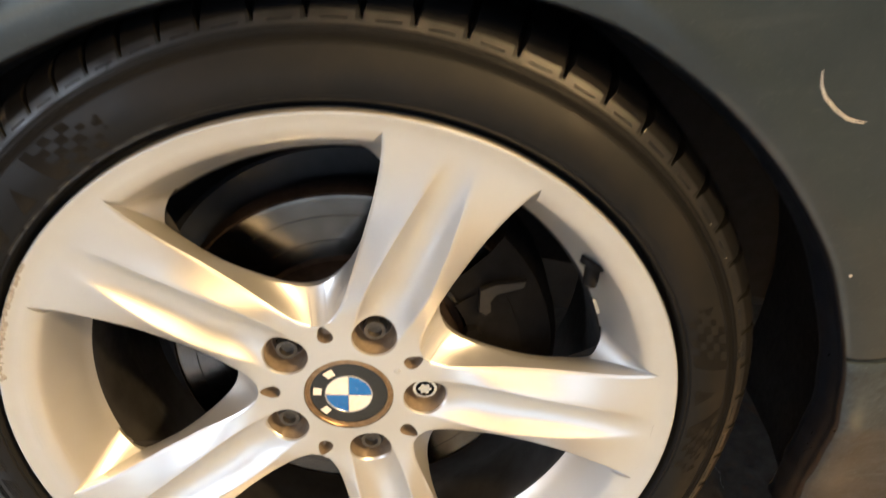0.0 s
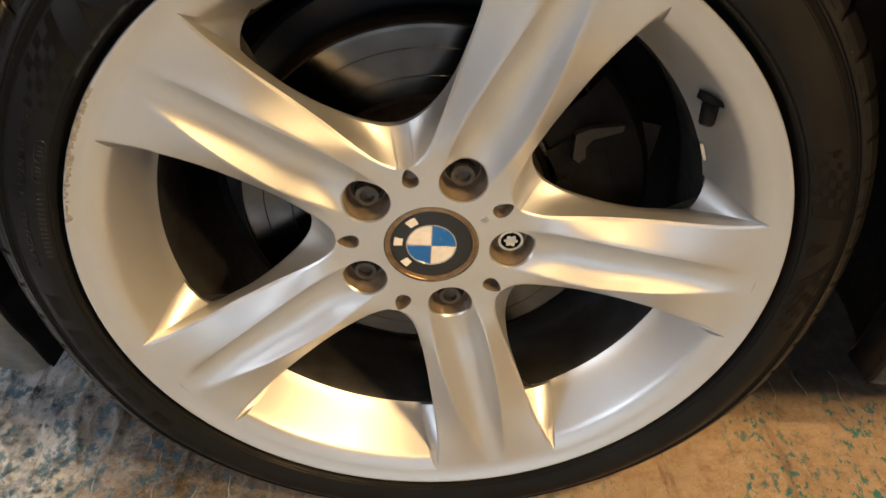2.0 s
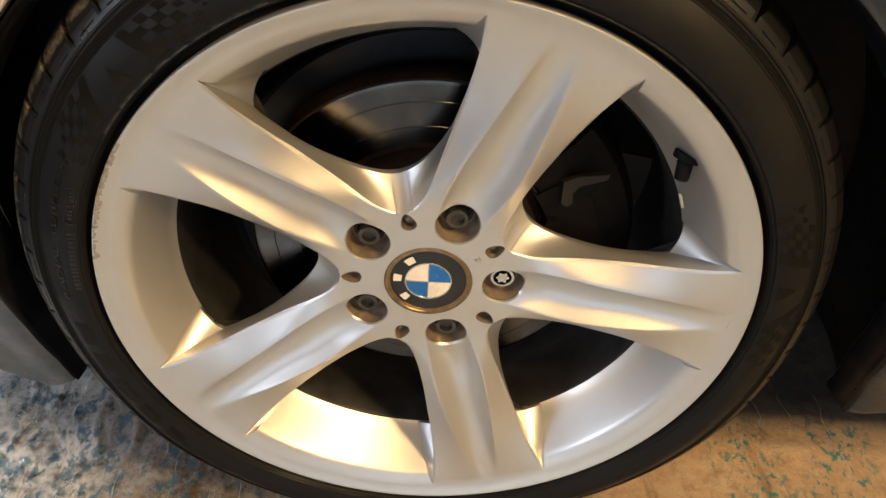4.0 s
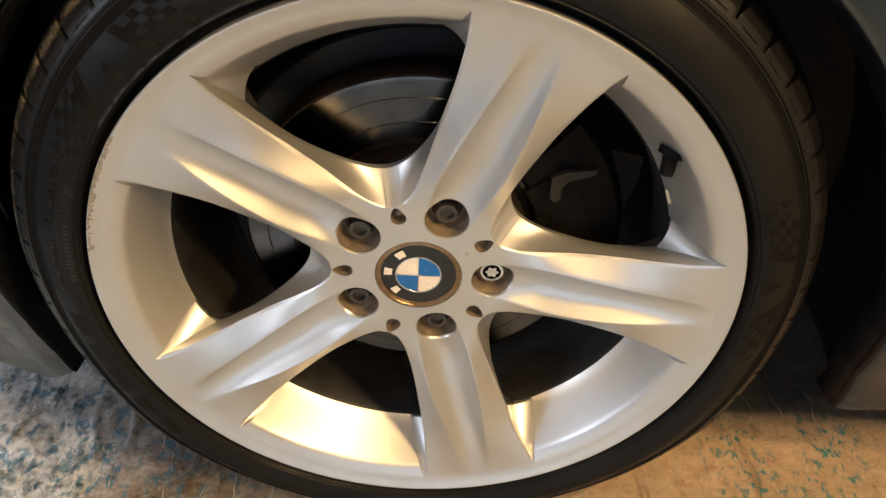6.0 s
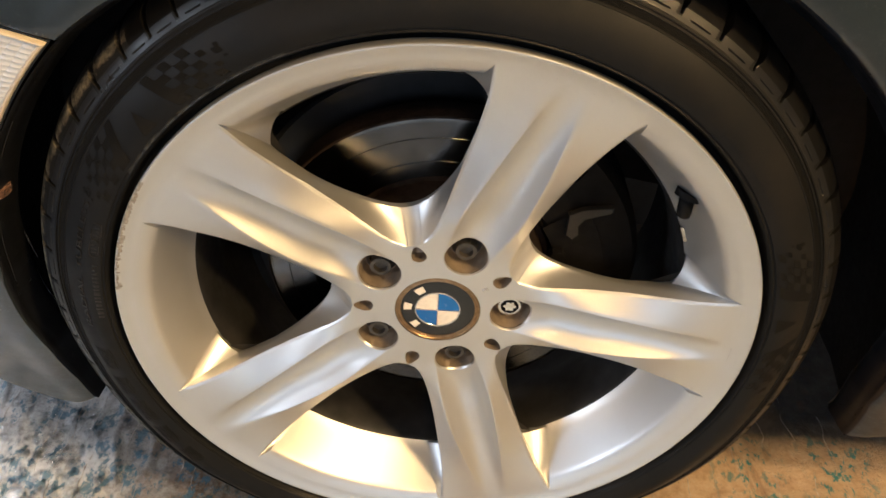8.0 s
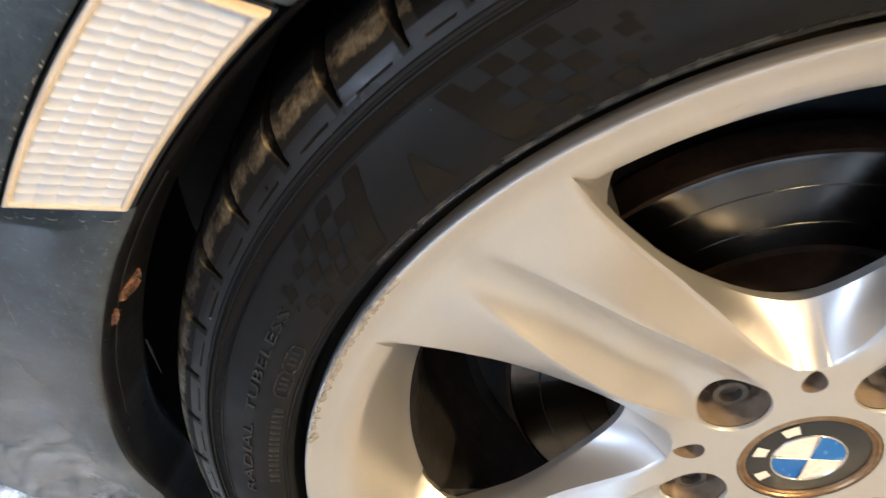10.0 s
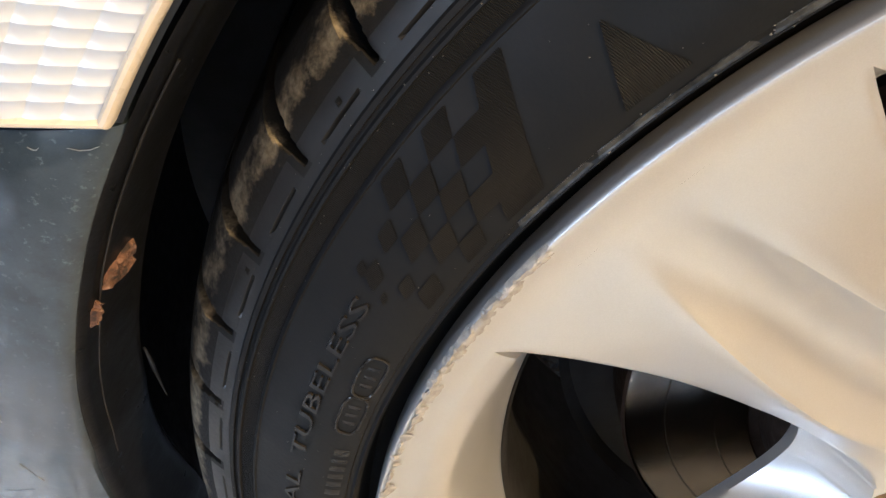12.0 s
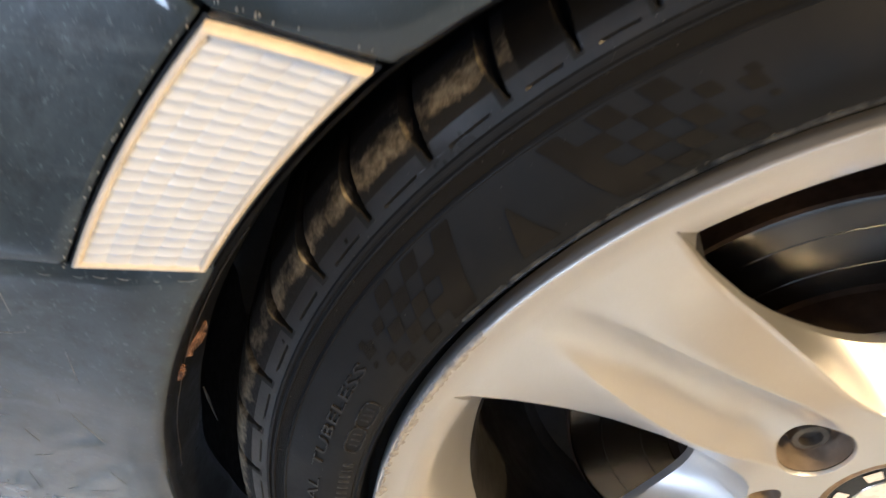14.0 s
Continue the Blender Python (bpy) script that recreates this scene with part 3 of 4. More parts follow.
BARREL_LINE = ((0.0, 0.2360, 0.0072), (0.10, 0.2335, 0.0084), (0.20, 0.2312, 0.0097), (0.30, 0.2290, 0.0111), (0.38, 0.2270, 0.0126), (0.44, 0.2256, 0.0142), (0.50, 0.2238, 0.0175),
               (0.60, 0.2205, 0.0240), (0.75, 0.2145, 0.0360), (0.90, 0.2080, 0.0490), (1.0, 0.2043, 0.0560))


def barrel_at(s):
    """Radius, depth and least angle of the lip and barrel beside a spoke, from front to back."""
    r = float(np.interp(s, [b[0] for b in BARREL_LINE], [b[1] for b in BARREL_LINE]))
    y = float(np.interp(s, [b[0] for b in BARREL_LINE], [b[2] for b in BARREL_LINE]))
    return r, y, 13.1 + 4.1 * (0.236 - r) / (0.236 - 0.2043)


def beside(r, off):
    """A place at the edge between two spokes, moved towards the spoke."""
    c, d = math.cos(radians(36)), math.sin(radians(36))
    return (r * c + off * d, r * d - off * c)


def tear(w):
    """Outline of the small drop-shaped hole between two spokes: radius and offset."""
    return 0.0613 + 0.0081 * math.cos(w), 0.0056 * math.sin(w) * (1 - 0.38 * math.cos(w))


HOLE_SIDE = [beside(0.0697, 0.0)] + [beside(*tear(math.pi * i / 20)) for i in range(21)] + [beside(r, 0.0) for r in np.linspace(0.0532, CAP_R, 10)[1:]]


def build_rim():
    verts, faces = [], []

    def patch(rows):
        start = len(verts)
        n = len(rows[0])
        for row in rows:
            verts.extend(row)
        faces.extend(grid_faces(len(rows), n, start))

    split = 0.118
    for k in range(5):
        # the hub's part of a spoke: rays from the bolt hole to the outline
        edge = []
        edge += [(math.sqrt(split ** 2 - v * v), v) for v in across(split)]
        for r in EDGE_IN[::-1][1:]:
            a = half_angle(r)
            edge.append((r * math.cos(radians(a)), r * math.sin(radians(a))))
        edge += HOLE_SIDE
        edge += [(CAP_R * math.cos(radians(a)), CAP_R * math.sin(radians(a))) for a in np.linspace(36, -36, 37)[1:]]
        edge += [(u, -v) for u, v in HOLE_SIDE[::-1]][1:] + [(APEX * math.cos(radians(36)), -APEX * math.sin(radians(36)))]
        for r in EDGE_IN[1:]:
            a = half_angle(r)
            edge.append((r * math.cos(radians(a)), -r * math.sin(radians(a))))
        rows = []
        breaks = []
        for eu, ev in edge:
            d = Vector((eu - BOLT_R, ev)).normalized()
            breaks.append(along_ray(BOLT_R + d.x * HOLE_R, d.y * HOLE_R, eu, ev))
        for i in range(39):
            row = []
            for (eu, ev), at in zip(edge, breaks):
                d = Vector((eu - BOLT_R, ev)).normalized()
                hu, hv = BOLT_R + d.x * HOLE_R, d.y * HOLE_R
                s = (0.0, 0.016, 0.036)[i] if i < 3 else (0.036 + (at - 0.036) * (i - 2) / 17 if i <= 19 else at + (1 - at) * (i - 19) / 19)
                u, v = hu + (eu - hu) * s, hv + (ev - hv) * s
                y = face_depth(u, v)
                y += (0.0020, 0.0006, 0.0)[min(i, 2)]
                row.append(spoke_point(u, v, k, y))
            rows.append(row)
        patch(rows)
        # the rest of the spoke out to the lip
        rows = []
        for r in EDGE_OUT:
            row = []
            for v in across(r):
                u = math.sqrt(r * r - v * v)
                row.append(spoke_point(u, v, k, face_depth(u, v)))
            rows.append(row)
        patch(rows)
        # the walls of the window on both sides of the spoke
        for side in (1, -1):
            cols_front, cols_back, turn = [], [], []
            rs = EDGE_IN + EDGE_OUT[1:]
            m = len(rs)
            for r in rs:
                root = math.sqrt(r - APEX) * 0.3083 / 0.4074
                br = 0.0905 + root ** 2 * 1.058
                a = half_angle(r)
                cols_front.append((r, a, face_depth(r * math.cos(radians(a)), r * math.sin(radians(a)))))
                cols_back.append((br, curve(root, WALL_BACK), 0.058 - 0.012 * smooth(0.09, 0.16, br)))
                turn.append(0.0)
            # rounded corner at the back, against the barrel
            for i in range(1, 9):
                w = i / 8 * math.pi / 2
                cols_front.append(cols_front[m - 1])
                cols_back.append((0.191 + (0.2043 - 0.191) * math.sin(w), 11.2 + 6.0 * (1 - math.cos(w)), 0.046 + 0.010 * i / 8))
                turn.append(i / 8)
            depths = [0, 0.012, 0.025, 0.04, 0.055, 0.07, 0.085, 0.10, 0.12, 0.14, 0.17, 0.2, 0.25, 0.3, 0.38, 0.44, 0.5, 0.6, 0.75, 0.9, 1.0]
            rows = []
            for s in depths:
                row = []
                br, by, ba = barrel_at(s)
                for (r0, a0, y0), (r1, a1, y1), t in zip(cols_front, cols_back, turn):
                    r, a, y = r0 + (r1 - r0) * s, a0 + (a1 - a0) * s, y0 + (y1 - y0) * s
                    y += 0.0025 * math.sin(math.pi * s) * (1 - t)
                    r, a, y = r + (br - r) * t, a + (ba - a) * t, y + (by - y) * t
                    row.append(on_wheel(r, TURN + 72 * k + side * a, y))
                rows.append(row)
            # the back edge turns under
            rows.append([on_wheel(r, TURN + 72 * k + side * (a - smooth(35.9, 31.0, a) if r < 0.203 else a), y + 0.006) for r, a, y in cols_back])
            patch(rows)
            # lip and barrel beside the spoke
            rows = []
            for s in depths:
                r, y, lo = barrel_at(s)
                rows.append([on_wheel(r, TURN + 72 * k + side * a, y) for a in np.linspace(lo, 36, 30)])
            rows.append([on_wheel(0.2030, TURN + 72 * k + side * a, 0.0575) for a in np.linspace(17.2, 36, 30)])
            patch(rows)
    # the outer lip, all round
    rows = []
    angles = []
    for k in range(5):
        for v in across(0.236)[:-1]:
            angles.append(TURN + 72 * k + math.degrees(math.asin(v / 0.236)))
        for a in np.linspace(13.1, 58.9, 59)[:-1]:
            angles.append(TURN + 72 * k + a)
    start = len(verts)
    lip = ((0.236, 0.0072), (0.2385, 0.0064), (0.2410, 0.0054), (0.2435, 0.0042), (0.2458, 0.0030), (0.2469, 0.0025), (0.2476, 0.0023), (0.2481, 0.0024), (0.2485, 0.0029), (0.2487, 0.0040), (0.2480, 0.0120), (0.2440, 0.0150))
    for r, y in lip:
        verts.extend(on_wheel(r, a, y) for a in angles)
    faces.extend(grid_faces(len(lip), len(angles), start, True))
    return part("rim", verts, faces, SILVER, wheel, "silver painted five-spoke rim, kerb-scuffed at the lip", sharp=32)


rim = build_rim()
revolve("barrel", ((0.2029, 0.0570), (0.2010, 0.0600), (0.1995, 0.0800), (0.1990, 0.1050), (0.2040, 0.1250), (0.2120, 0.1500), (0.2160, 0.2000), (0.2160, 0.2250)), BARREL, wheel, "inner barrel dark with brake dust and painted-in shade", 128)
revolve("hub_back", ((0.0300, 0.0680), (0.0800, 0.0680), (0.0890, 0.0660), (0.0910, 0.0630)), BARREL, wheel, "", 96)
for k in range(5):
    # webs behind the spokes, so that nothing shows through them
    pts = []
    for u, w in ((0.088, 0.028), (0.13, 0.030), (0.17, 0.031), (0.2043, 0.050)):
        pts.append([spoke_point(u, v, k, 0.053) for v in np.linspace(-w, w, 7)])
    verts = [p for row in pts for p in row]
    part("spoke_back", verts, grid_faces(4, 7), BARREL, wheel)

# small drop-shaped pockets between the spokes
for k in range(5):
    rings = []
    for shrink, depth in ((1.0, 0.0), (0.97, 0.004), (0.85, 0.010), (0.5, 0.012), (0.02, 0.012)):
        ring = []
        for i in range(40):
            r, off = tear(2 * math.pi * i / 40)
            r = 0.0613 + (r - 0.0613) * shrink
            a = TURN + 36 + 72 * k - math.degrees(off * shrink / r)
            ring.append(on_wheel(r, a, face_depth(r * math.cos(radians(36)), r * math.sin(radians(36))) + depth))
        rings.append(ring)
    part("pocket", [p for r in rings for p in r], grid_faces(5, 40, 0, True), DUSTY, rim, "small drop-shaped pocket")

# bolt recesses and bolts
for k in range(5):
    a = TURN + 72 * k

    def around(radius, depth, n=40, top=False):
        out = []
        for j in range(n):
            w = 2 * math.pi * j / n
            u, v = BOLT_R + radius * math.cos(w), radius * math.sin(w)
            out.append(spoke_point(u, v, k, face_depth(u, v) + 0.0024 if top else depth))
        return out
    rings = [around(HOLE_R, 0, 40, True), around(0.0164, 0.040), around(0.0160, 0.050), around(0.0135, 0.0535), (around(0.0100, 0.0545))]
    part("bolt_recess", [p for r in rings for p in r], grid_faces(5, 40, 0, True), DUSTY, rim, "dust-brown recess round a wheel bolt")

    def bolt_ring(radius, depth, sides):
        return [spoke_point(BOLT_R + radius * math.cos(2 * math.pi * j / sides), radius * math.sin(2 * math.pi * j / sides), k, depth) for j in range(sides)]
    if k == 0:
        rings = [bolt_ring(0.0102, 0.0560, 36), bolt_ring(0.0102, 0.0462, 36), bolt_ring(0.0096, 0.0450, 36), bolt_ring(0.0075, 0.0450, 36)]
        bolt = part("locking_bolt", [p for r in rings for p in r], grid_faces(4, 36, 0, True), CHROME, wheel, "bright steel locking bolt with a star-shaped key slot")
        star = []
        for j in range(72):
            w = 2 * math.pi * j / 72
            q = 0.0047 + 0.0008 * math.cos(6 * w)
            star.append((q, w))

        def star_ring(grow, depth):
            return [spoke_point(BOLT_R + (q + grow) * math.cos(w), (q + grow) * math.sin(w), k, depth) for q, w in star]
        rings = [star_ring(0.0024, 0.0452), star_ring(0.0022, 0.0475), star_ring(0.0002, 0.0475), star_ring(0.0, 0.0447)]
        part("key_slot", [p for r in rings for p in r], grid_faces(4, 72, 0, True), NEAR_BLACK, bolt, "dark star-shaped key slot")
        core = [star_ring(0.0, 0.0447), [spoke_point(BOLT_R, 0, k, 0.0446)] * 72]
        part("key_core", [p for r in core for p in r], grid_faces(2, 72, 0, True), CHROME, bolt)
    else:
        rings = [bolt_ring(0.0130, 0.0560, 36), bolt_ring(0.0126, 0.0530, 36), bolt_ring(0.0095, 0.0510, 36)]
        bolt = part("wheel_bolt", [p for r in rings for p in r], grid_faces(3, 36, 0, True), DARKSTEEL, wheel, "dark steel hexagon wheel bolt")
        rings = [bolt_ring(0.0095, 0.0530, 6), bolt_ring(0.0095, 0.0445, 6), bolt_ring(0.0084, 0.0430, 6)]
        part("hexagon_head", [p for r in rings for p in r], grid_faces(3, 6, 0, True), DARKSTEEL, bolt)
        rings = [bolt_ring(0.0084, 0.0430, 24), bolt_ring(0.0056, 0.0428, 24), bolt_ring(0.0050, 0.0470, 24), bolt_ring(0.0001, 0.0475, 24)]
        part("hollow_tip", [p for r in rings for p in r], grid_faces(4, 24, 0, True), DARKSTEEL, bolt)

# centre cap
cap = revolve("centre_cap", ((0.0354, 0.0375), (0.0352, 0.0352), (0.0346, 0.0343), (0.0334, 0.0343), (0.0328, 0.0352), (0.0324, 0.0352), (0.0316, 0.0346), (0.0308, 0.0348), (0.0304, 0.0360)), BRONZE, wheel, "centre cap with a tarnished bronze rim", 96)
revolve("emblem_field", ((0.0305, 0.0358), (0.0250, 0.0353), (0.0187, 0.0350)), ENAMEL_BLACK, cap, "glossy black ring of the round emblem", 96)
revolve("emblem_ring", ((0.0190, 0.0352), (0.0187, 0.0346), (0.0179, 0.0346), (0.0176, 0.0351)), CHROME, cap, "", 96)
for q in range(4):
    a0 = -5.0 + 90 * q
    revolve("emblem_quarter", ((0.0178, 0.0350), (0.0120, 0.0347), (0.0060, 0.0345), (0.0001, 0.0344)), ENAMEL_BLUE if q % 2 == 0 else ENAMEL_WHITE, cap,
            "blue enamel quarter" if q % 2 == 0 else "ivory enamel quarter", 24, a0 + 0.8, a0 + 89.2)
for a in (-5, 85):
    pts = [on_wheel(r, a, 0.03425) for r in (-0.0178, 0.0178)]
    tube("emblem_bar", pts, 0.0004, CHROME, cap)
for a, width in ((122, 0.0078), (170, 0.0070), (218, 0.0062)):
    rows = []
    for r in (0.0215, 0.0280):
        rows.append([on_wheel(r, a + math.degrees(s * width / 0.0247 / 2), 0.03495) for s in np.linspace(-1, 1, 5)])
    part("emblem_mark", [p for row in rows for p in row], grid_faces(2, 5), ENAMEL_WHITE, cap)
for r, da in ((0.0438, 0.0), (0.0468, 0.0)):
    pts = [on_wheel(r, 27.0 + da, 0.0337), on_wheel(r, 31.2 + da, 0.0337)]
    tube("casting_mark", pts, 0.0010, SILVER, rim)

# valve and balance weight
valve = tube("valve", [on_wheel(0.2200, 32.2, 0.0300), on_wheel(0.2165, 31.6, 0.0290), on_wheel(0.2150, 31.2, 0.0284)], [0.0105, 0.0100, 0.0062], NEAR_BLACK, wheel, "black rubber tyre valve with its cap", 18)
tube("valve_stem", [on_wheel(0.2155, 31.3, 0.0286), on_wheel(0.2105, 29.9, 0.0250), on_wheel(0.2080, 29.2, 0.0232), on_wheel(0.2072, 29.0, 0.0226)], [0.0056, 0.0054, 0.0050, 0.0040], NEAR_BLACK, valve, "", 18)
tube("valve_tip", [on_wheel(0.2074, 29.05, 0.0227), on_wheel(0.2068, 28.9, 0.0223)], [0.0026, 0.0022], DARKSTEEL, valve, "", 12)
revolve("balance_weight", ((0.2050, 0.0520), (0.2028, 0.0530), (0.2020, 0.0590), (0.2032, 0.0605)), CHROME, wheel, "small grey stick-on balance weight", 10, 15.5, 19.5)

# kerb scuffs along the lip
random.seed(4)
for a0, a1, n in ((141.8, 150.5, 58), (150.5, 158.0, 26), (158.0, 167.0, 12)):
    for i in range(n):
        a = a0 + (a1 - a0) * (i + random.random() * 0.7) / n
        r = table(a, ((142, 0.2478), (146, 0.2474), (150, 0.2468), (156, 0.2464), (167, 0.2460))) + random.uniform(-0.0014, 0.0012)
        long, wide = random.uniform(0.20, 0.60), random.uniform(0.0006, 0.0019)
        pts = []
        m = 9
        for j in range(m):
            w = 2 * math.pi * j / m
            q = random.uniform(0.7, 1.2)
            rr = r + wide * q * math.sin(w)
            lift = table(rr, ((0.2385, 0.0064), (0.2410, 0.0054), (0.2435, 0.0041), (0.2458, 0.0030), (0.2469, 0.0025), (0.2476, 0.0023), (0.2481, 0.0024), (0.2485, 0.0029), (0.2488, 0.0040)))
            pts.append(on_wheel(min(rr, 0.2488), a + long * q * math.cos(w), lift - 0.0003 - random.uniform(0, 0.0005)))
        pts.append(on_wheel(min(r, 0.2488), a, pts[0][1] - 0.0003))
        part("kerb_scuff", pts, [(j, (j + 1) % m, m) for j in range(m)], BARE, rim)

# ---- tyre ----
BEAD_TO_SHOULDER = ((0.2440, 0.0190), (0.2462, 0.0190), (0.2488, 0.0190), (0.2508, 0.0180), (0.2522, 0.0150), (0.2535, 0.0092), (0.2546, 0.0040), (0.2558, 0.0023), (0.2566, 0.0030),
        (0.2576, 0.0030), (0.2582, 0.0020), (0.2620, 0.0012), (0.2660, 0.0012), (0.2700, 0.0020), (0.2745, 0.0036), (0.2790, 0.0058), (0.2830, 0.0080),
        (0.2866, 0.0102), (0.2871, 0.0099), (0.2876, 0.0104), (0.2880, 0.0116), (0.2922, 0.0138), (0.2927, 0.0132), (0.2934, 0.0136), (0.2938, 0.0148),
        (0.2946, 0.0152), (0.2950, 0.0144), (0.2962, 0.0150), (0.2966, 0.0160), (0.2984, 0.0170), (0.2990, 0.0173), (0.2992, 0.0174), (0.2995, 0.0176),
        (0.2998, 0.0178))
SHOULDER_TO_BACK = ((0.3000, 0.0179), (0.3020, 0.0191), (0.3040, 0.0204), (0.3060, 0.0218), (0.3080, 0.0236), (0.3100, 0.0260), (0.3120, 0.0296),
        (0.3138, 0.0345), (0.3150, 0.0400), (0.3162, 0.0500), (0.3168, 0.0640), (0.3170, 0.0800), (0.3172, 0.1000), (0.3172, 0.1300), (0.3165, 0.1700),
        (0.3130, 0.2000), (0.3000, 0.2140), (0.2700, 0.2250), (0.2450, 0.2150))
TYRE = BEAD_TO_SHOULDER + SHOULDER_TO_BACK
PITCH = 6.0


def tyre_y(r):
    front = [(a, b) for a, b in TYRE if b < 0.03 and a >= 0.25]
    return table(r, front)


def load_bulge(r, a):
    """How far the loaded sidewall stands out near the ground."""
    return 0.0070 * smooth(84, 50, abs(a % 360 - 270)) * smooth(0.256, 0.276, r)


# the blocks are shorter over the top of the tyre
SHORTER = ((0, 8.5), (92.1, 8.5), (98.1, 7.1), (104.1, 6.0), (110.1, 4.5), (116.1, 2.9), (122.1, 1.4), (128.1, 0.0), (210, 0.0), (300, 8.5), (360, 8.5))


def build_tyre():
    steps = [0.0, 0.04, 0.10, 0.16, 0.20, 0.23, 0.25, 0.27, 0.29, 0.31, 0.33, 0.35, 0.37, 0.39, 0.41, 0.44, 0.50, 0.57, 0.61, 0.70, 0.80, 0.90, 0.96]
    angles = [PITCH * (p + s) for p in range(60) for s in steps]
    verts = []
    for r, y in TYRE:
        for p in range(60):
            for s in steps:
                depth, lean = 0.0, 0.0
                if 0.2996 < r and y < 0.12:
                    # notches between the shoulder blocks, pointed at their outer end
                    half = 0.018 + 0.075 * smooth(0.2996, 0.3110, r)
                    lean = -0.5 * smooth(0.018, 0.05, y) - 3.0 * smooth(0.05, 0.12, y)
                    depth = 0.0075 * smooth(0.2996, 0.3045, r) * smooth(half, half * 0.55, abs(s - 0.33))
                if 0.2991 < r < 0.2999 and y < 0.03 and (s > 0.595 or s < 0.05):
                    depth = 0.0013
                a = PITCH * (p + s) + 0.12
                a += table(a % 360, SHORTER) + lean
                x, yy, z = on_wheel(r - depth * 0.8, a, y + depth * 0.5 - load_bulge(r, a) * smooth(0.14, 0.05, y))
                lump = (0.0004 if r > 0.3 else 0.00008) * noise.noise((x * 40, yy * 40, z * 40))
                verts.append((x, yy + lump, max(z, 0.0015)))
    n = len(angles)
    faces = grid_faces(len(TYRE), n, 0, True)
    index = []
    for i in range(len(TYRE) - 1):
        r, y = TYRE[i]
        for j in range(n):
            if 0.2879 <= r <= 0.2921 and y < 0.03:
                index.append(1)
            elif 0.2965 < r < 0.3039 and y < 0.03 and not (r > 0.2984 and abs(steps[j % len(steps)] - 0.34) < 0.07):
                index.append(4)
            elif r >= 0.3039 and y < 0.040 and 126 < angles[j] < 204:
                index.append(3)
            elif r >= 0.3039:
                index.append(2)
            else:
                index.append(0)
    return part("tyre", verts, faces, SIDEWALL, wheel, "black low-profile tyre with a dusty, muddy tread shoulder", 30, ([SIDEWALL, HATCH, TREAD, MUD, SHOULDER], index))


tyre = build_tyre()


def side_plate(name, corners, material, lift=0.0005, label="", n=4, flat=False):
    """A raised patch on the sidewall with four corners of (radius, angle); flat: raised evenly to its edges."""
    (r0, a0), (r1, a1), (r2, a2), (r3, a3) = corners
    rows = []
    for i in range(n + 1):
        s = i / n
        row = []
        for j in range(n + 1):
            t = j / n
            r = (r0 * (1 - t) + r1 * t) * (1 - s) + (r3 * (1 - t) + r2 * t) * s
            a = (a0 * (1 - t) + a1 * t) * (1 - s) + (a3 * (1 - t) + a2 * t) * s
            rim_edge = i in (0, n) or j in (0, n)
            row.append(on_wheel(r, a, tyre_y(r) - load_bulge(r, a) - (lift * 0.2 if rim_edge and not flat else lift)))
        rows.append(row)
    return part(name, [p for row in rows for p in row], grid_faces(n + 1, n + 1), material, tyre, label)


random.seed(41)
verts, faces = [], []
for i in range(150):
    a, r = random.triangular(96, 146, 118), random.gauss(0.2568, 0.0008)
    q = random.uniform(0.00010, 0.00030)
    start = len(verts)
    for dx, dy, dz in ((1, 0, 0), (-1, 0, 0), (0, -1, 0), (0, 0.5, 0), (0, 0, 1), (0, 0, -1)):
        x, y, z = on_wheel(r, a, tyre_y(r))
        verts.append((x + dx * q * random.uniform(0.7, 2.0), y + dy * q, z + dz * q * random.uniform(0.7, 1.6)))
    faces += [(start + p, start + 2, start + t) for p in (0, 1) for t in (4, 5)] + [(start + p, start + 3, start + t) for p in (0, 1) for t in (4, 5)]
for i in range(170):
    a, r = random.uniform(118, 176), random.choice((random.uniform(0.258, 0.299), random.uniform(0.290, 0.302)))
    q = random.uniform(0.00006, 0.00017)
    x, y, z = on_wheel(r, a, tyre_y(r) - 0.0001)
    start = len(verts)
    for dx, dy, dz in ((1, 0, 0), (-1, 0, 0), (0, -1, 0), (0, 0.5, 0), (0, 0, 1), (0, 0, -1)):
        verts.append((x + dx * q * random.uniform(0.7, 1.8), y + dy * q, z + dz * q * random.uniform(0.7, 1.8)))
    faces += [(start + p, start + 2, start + t) for p in (0, 1) for t in (4, 5)] + [(start + p, start + 3, start + t) for p in (0, 1) for t in (4, 5)]
tagged(part("dirt", verts, faces, DUST, tyre), "pale dust specks on the sidewall and along the bead", kind="stuff")
# rubber worn grey on the rib that guards the rim
for a0, a1 in ((141.5, 136.5), (136.2, 128.0), (127.4, 121.0), (120.2, 108.0)):
    side_plate("worn_rib", ((0.2561, a0), (0.2583, a0 - 0.3), (0.2583, a1 + 0.4), (0.2561, a1)), WORN, 0.00045, "rib of the tyre worn grey", 16)
for a in (142.7, 153.6, 164.6, 175.5):
    side_plate("tread_mark", ((0.3008, a - 0.16), (0.3021, a - 0.24), (0.3021, a + 0.10), (0.3008, a + 0.18)), HATCH, 0.0004, "", 2)

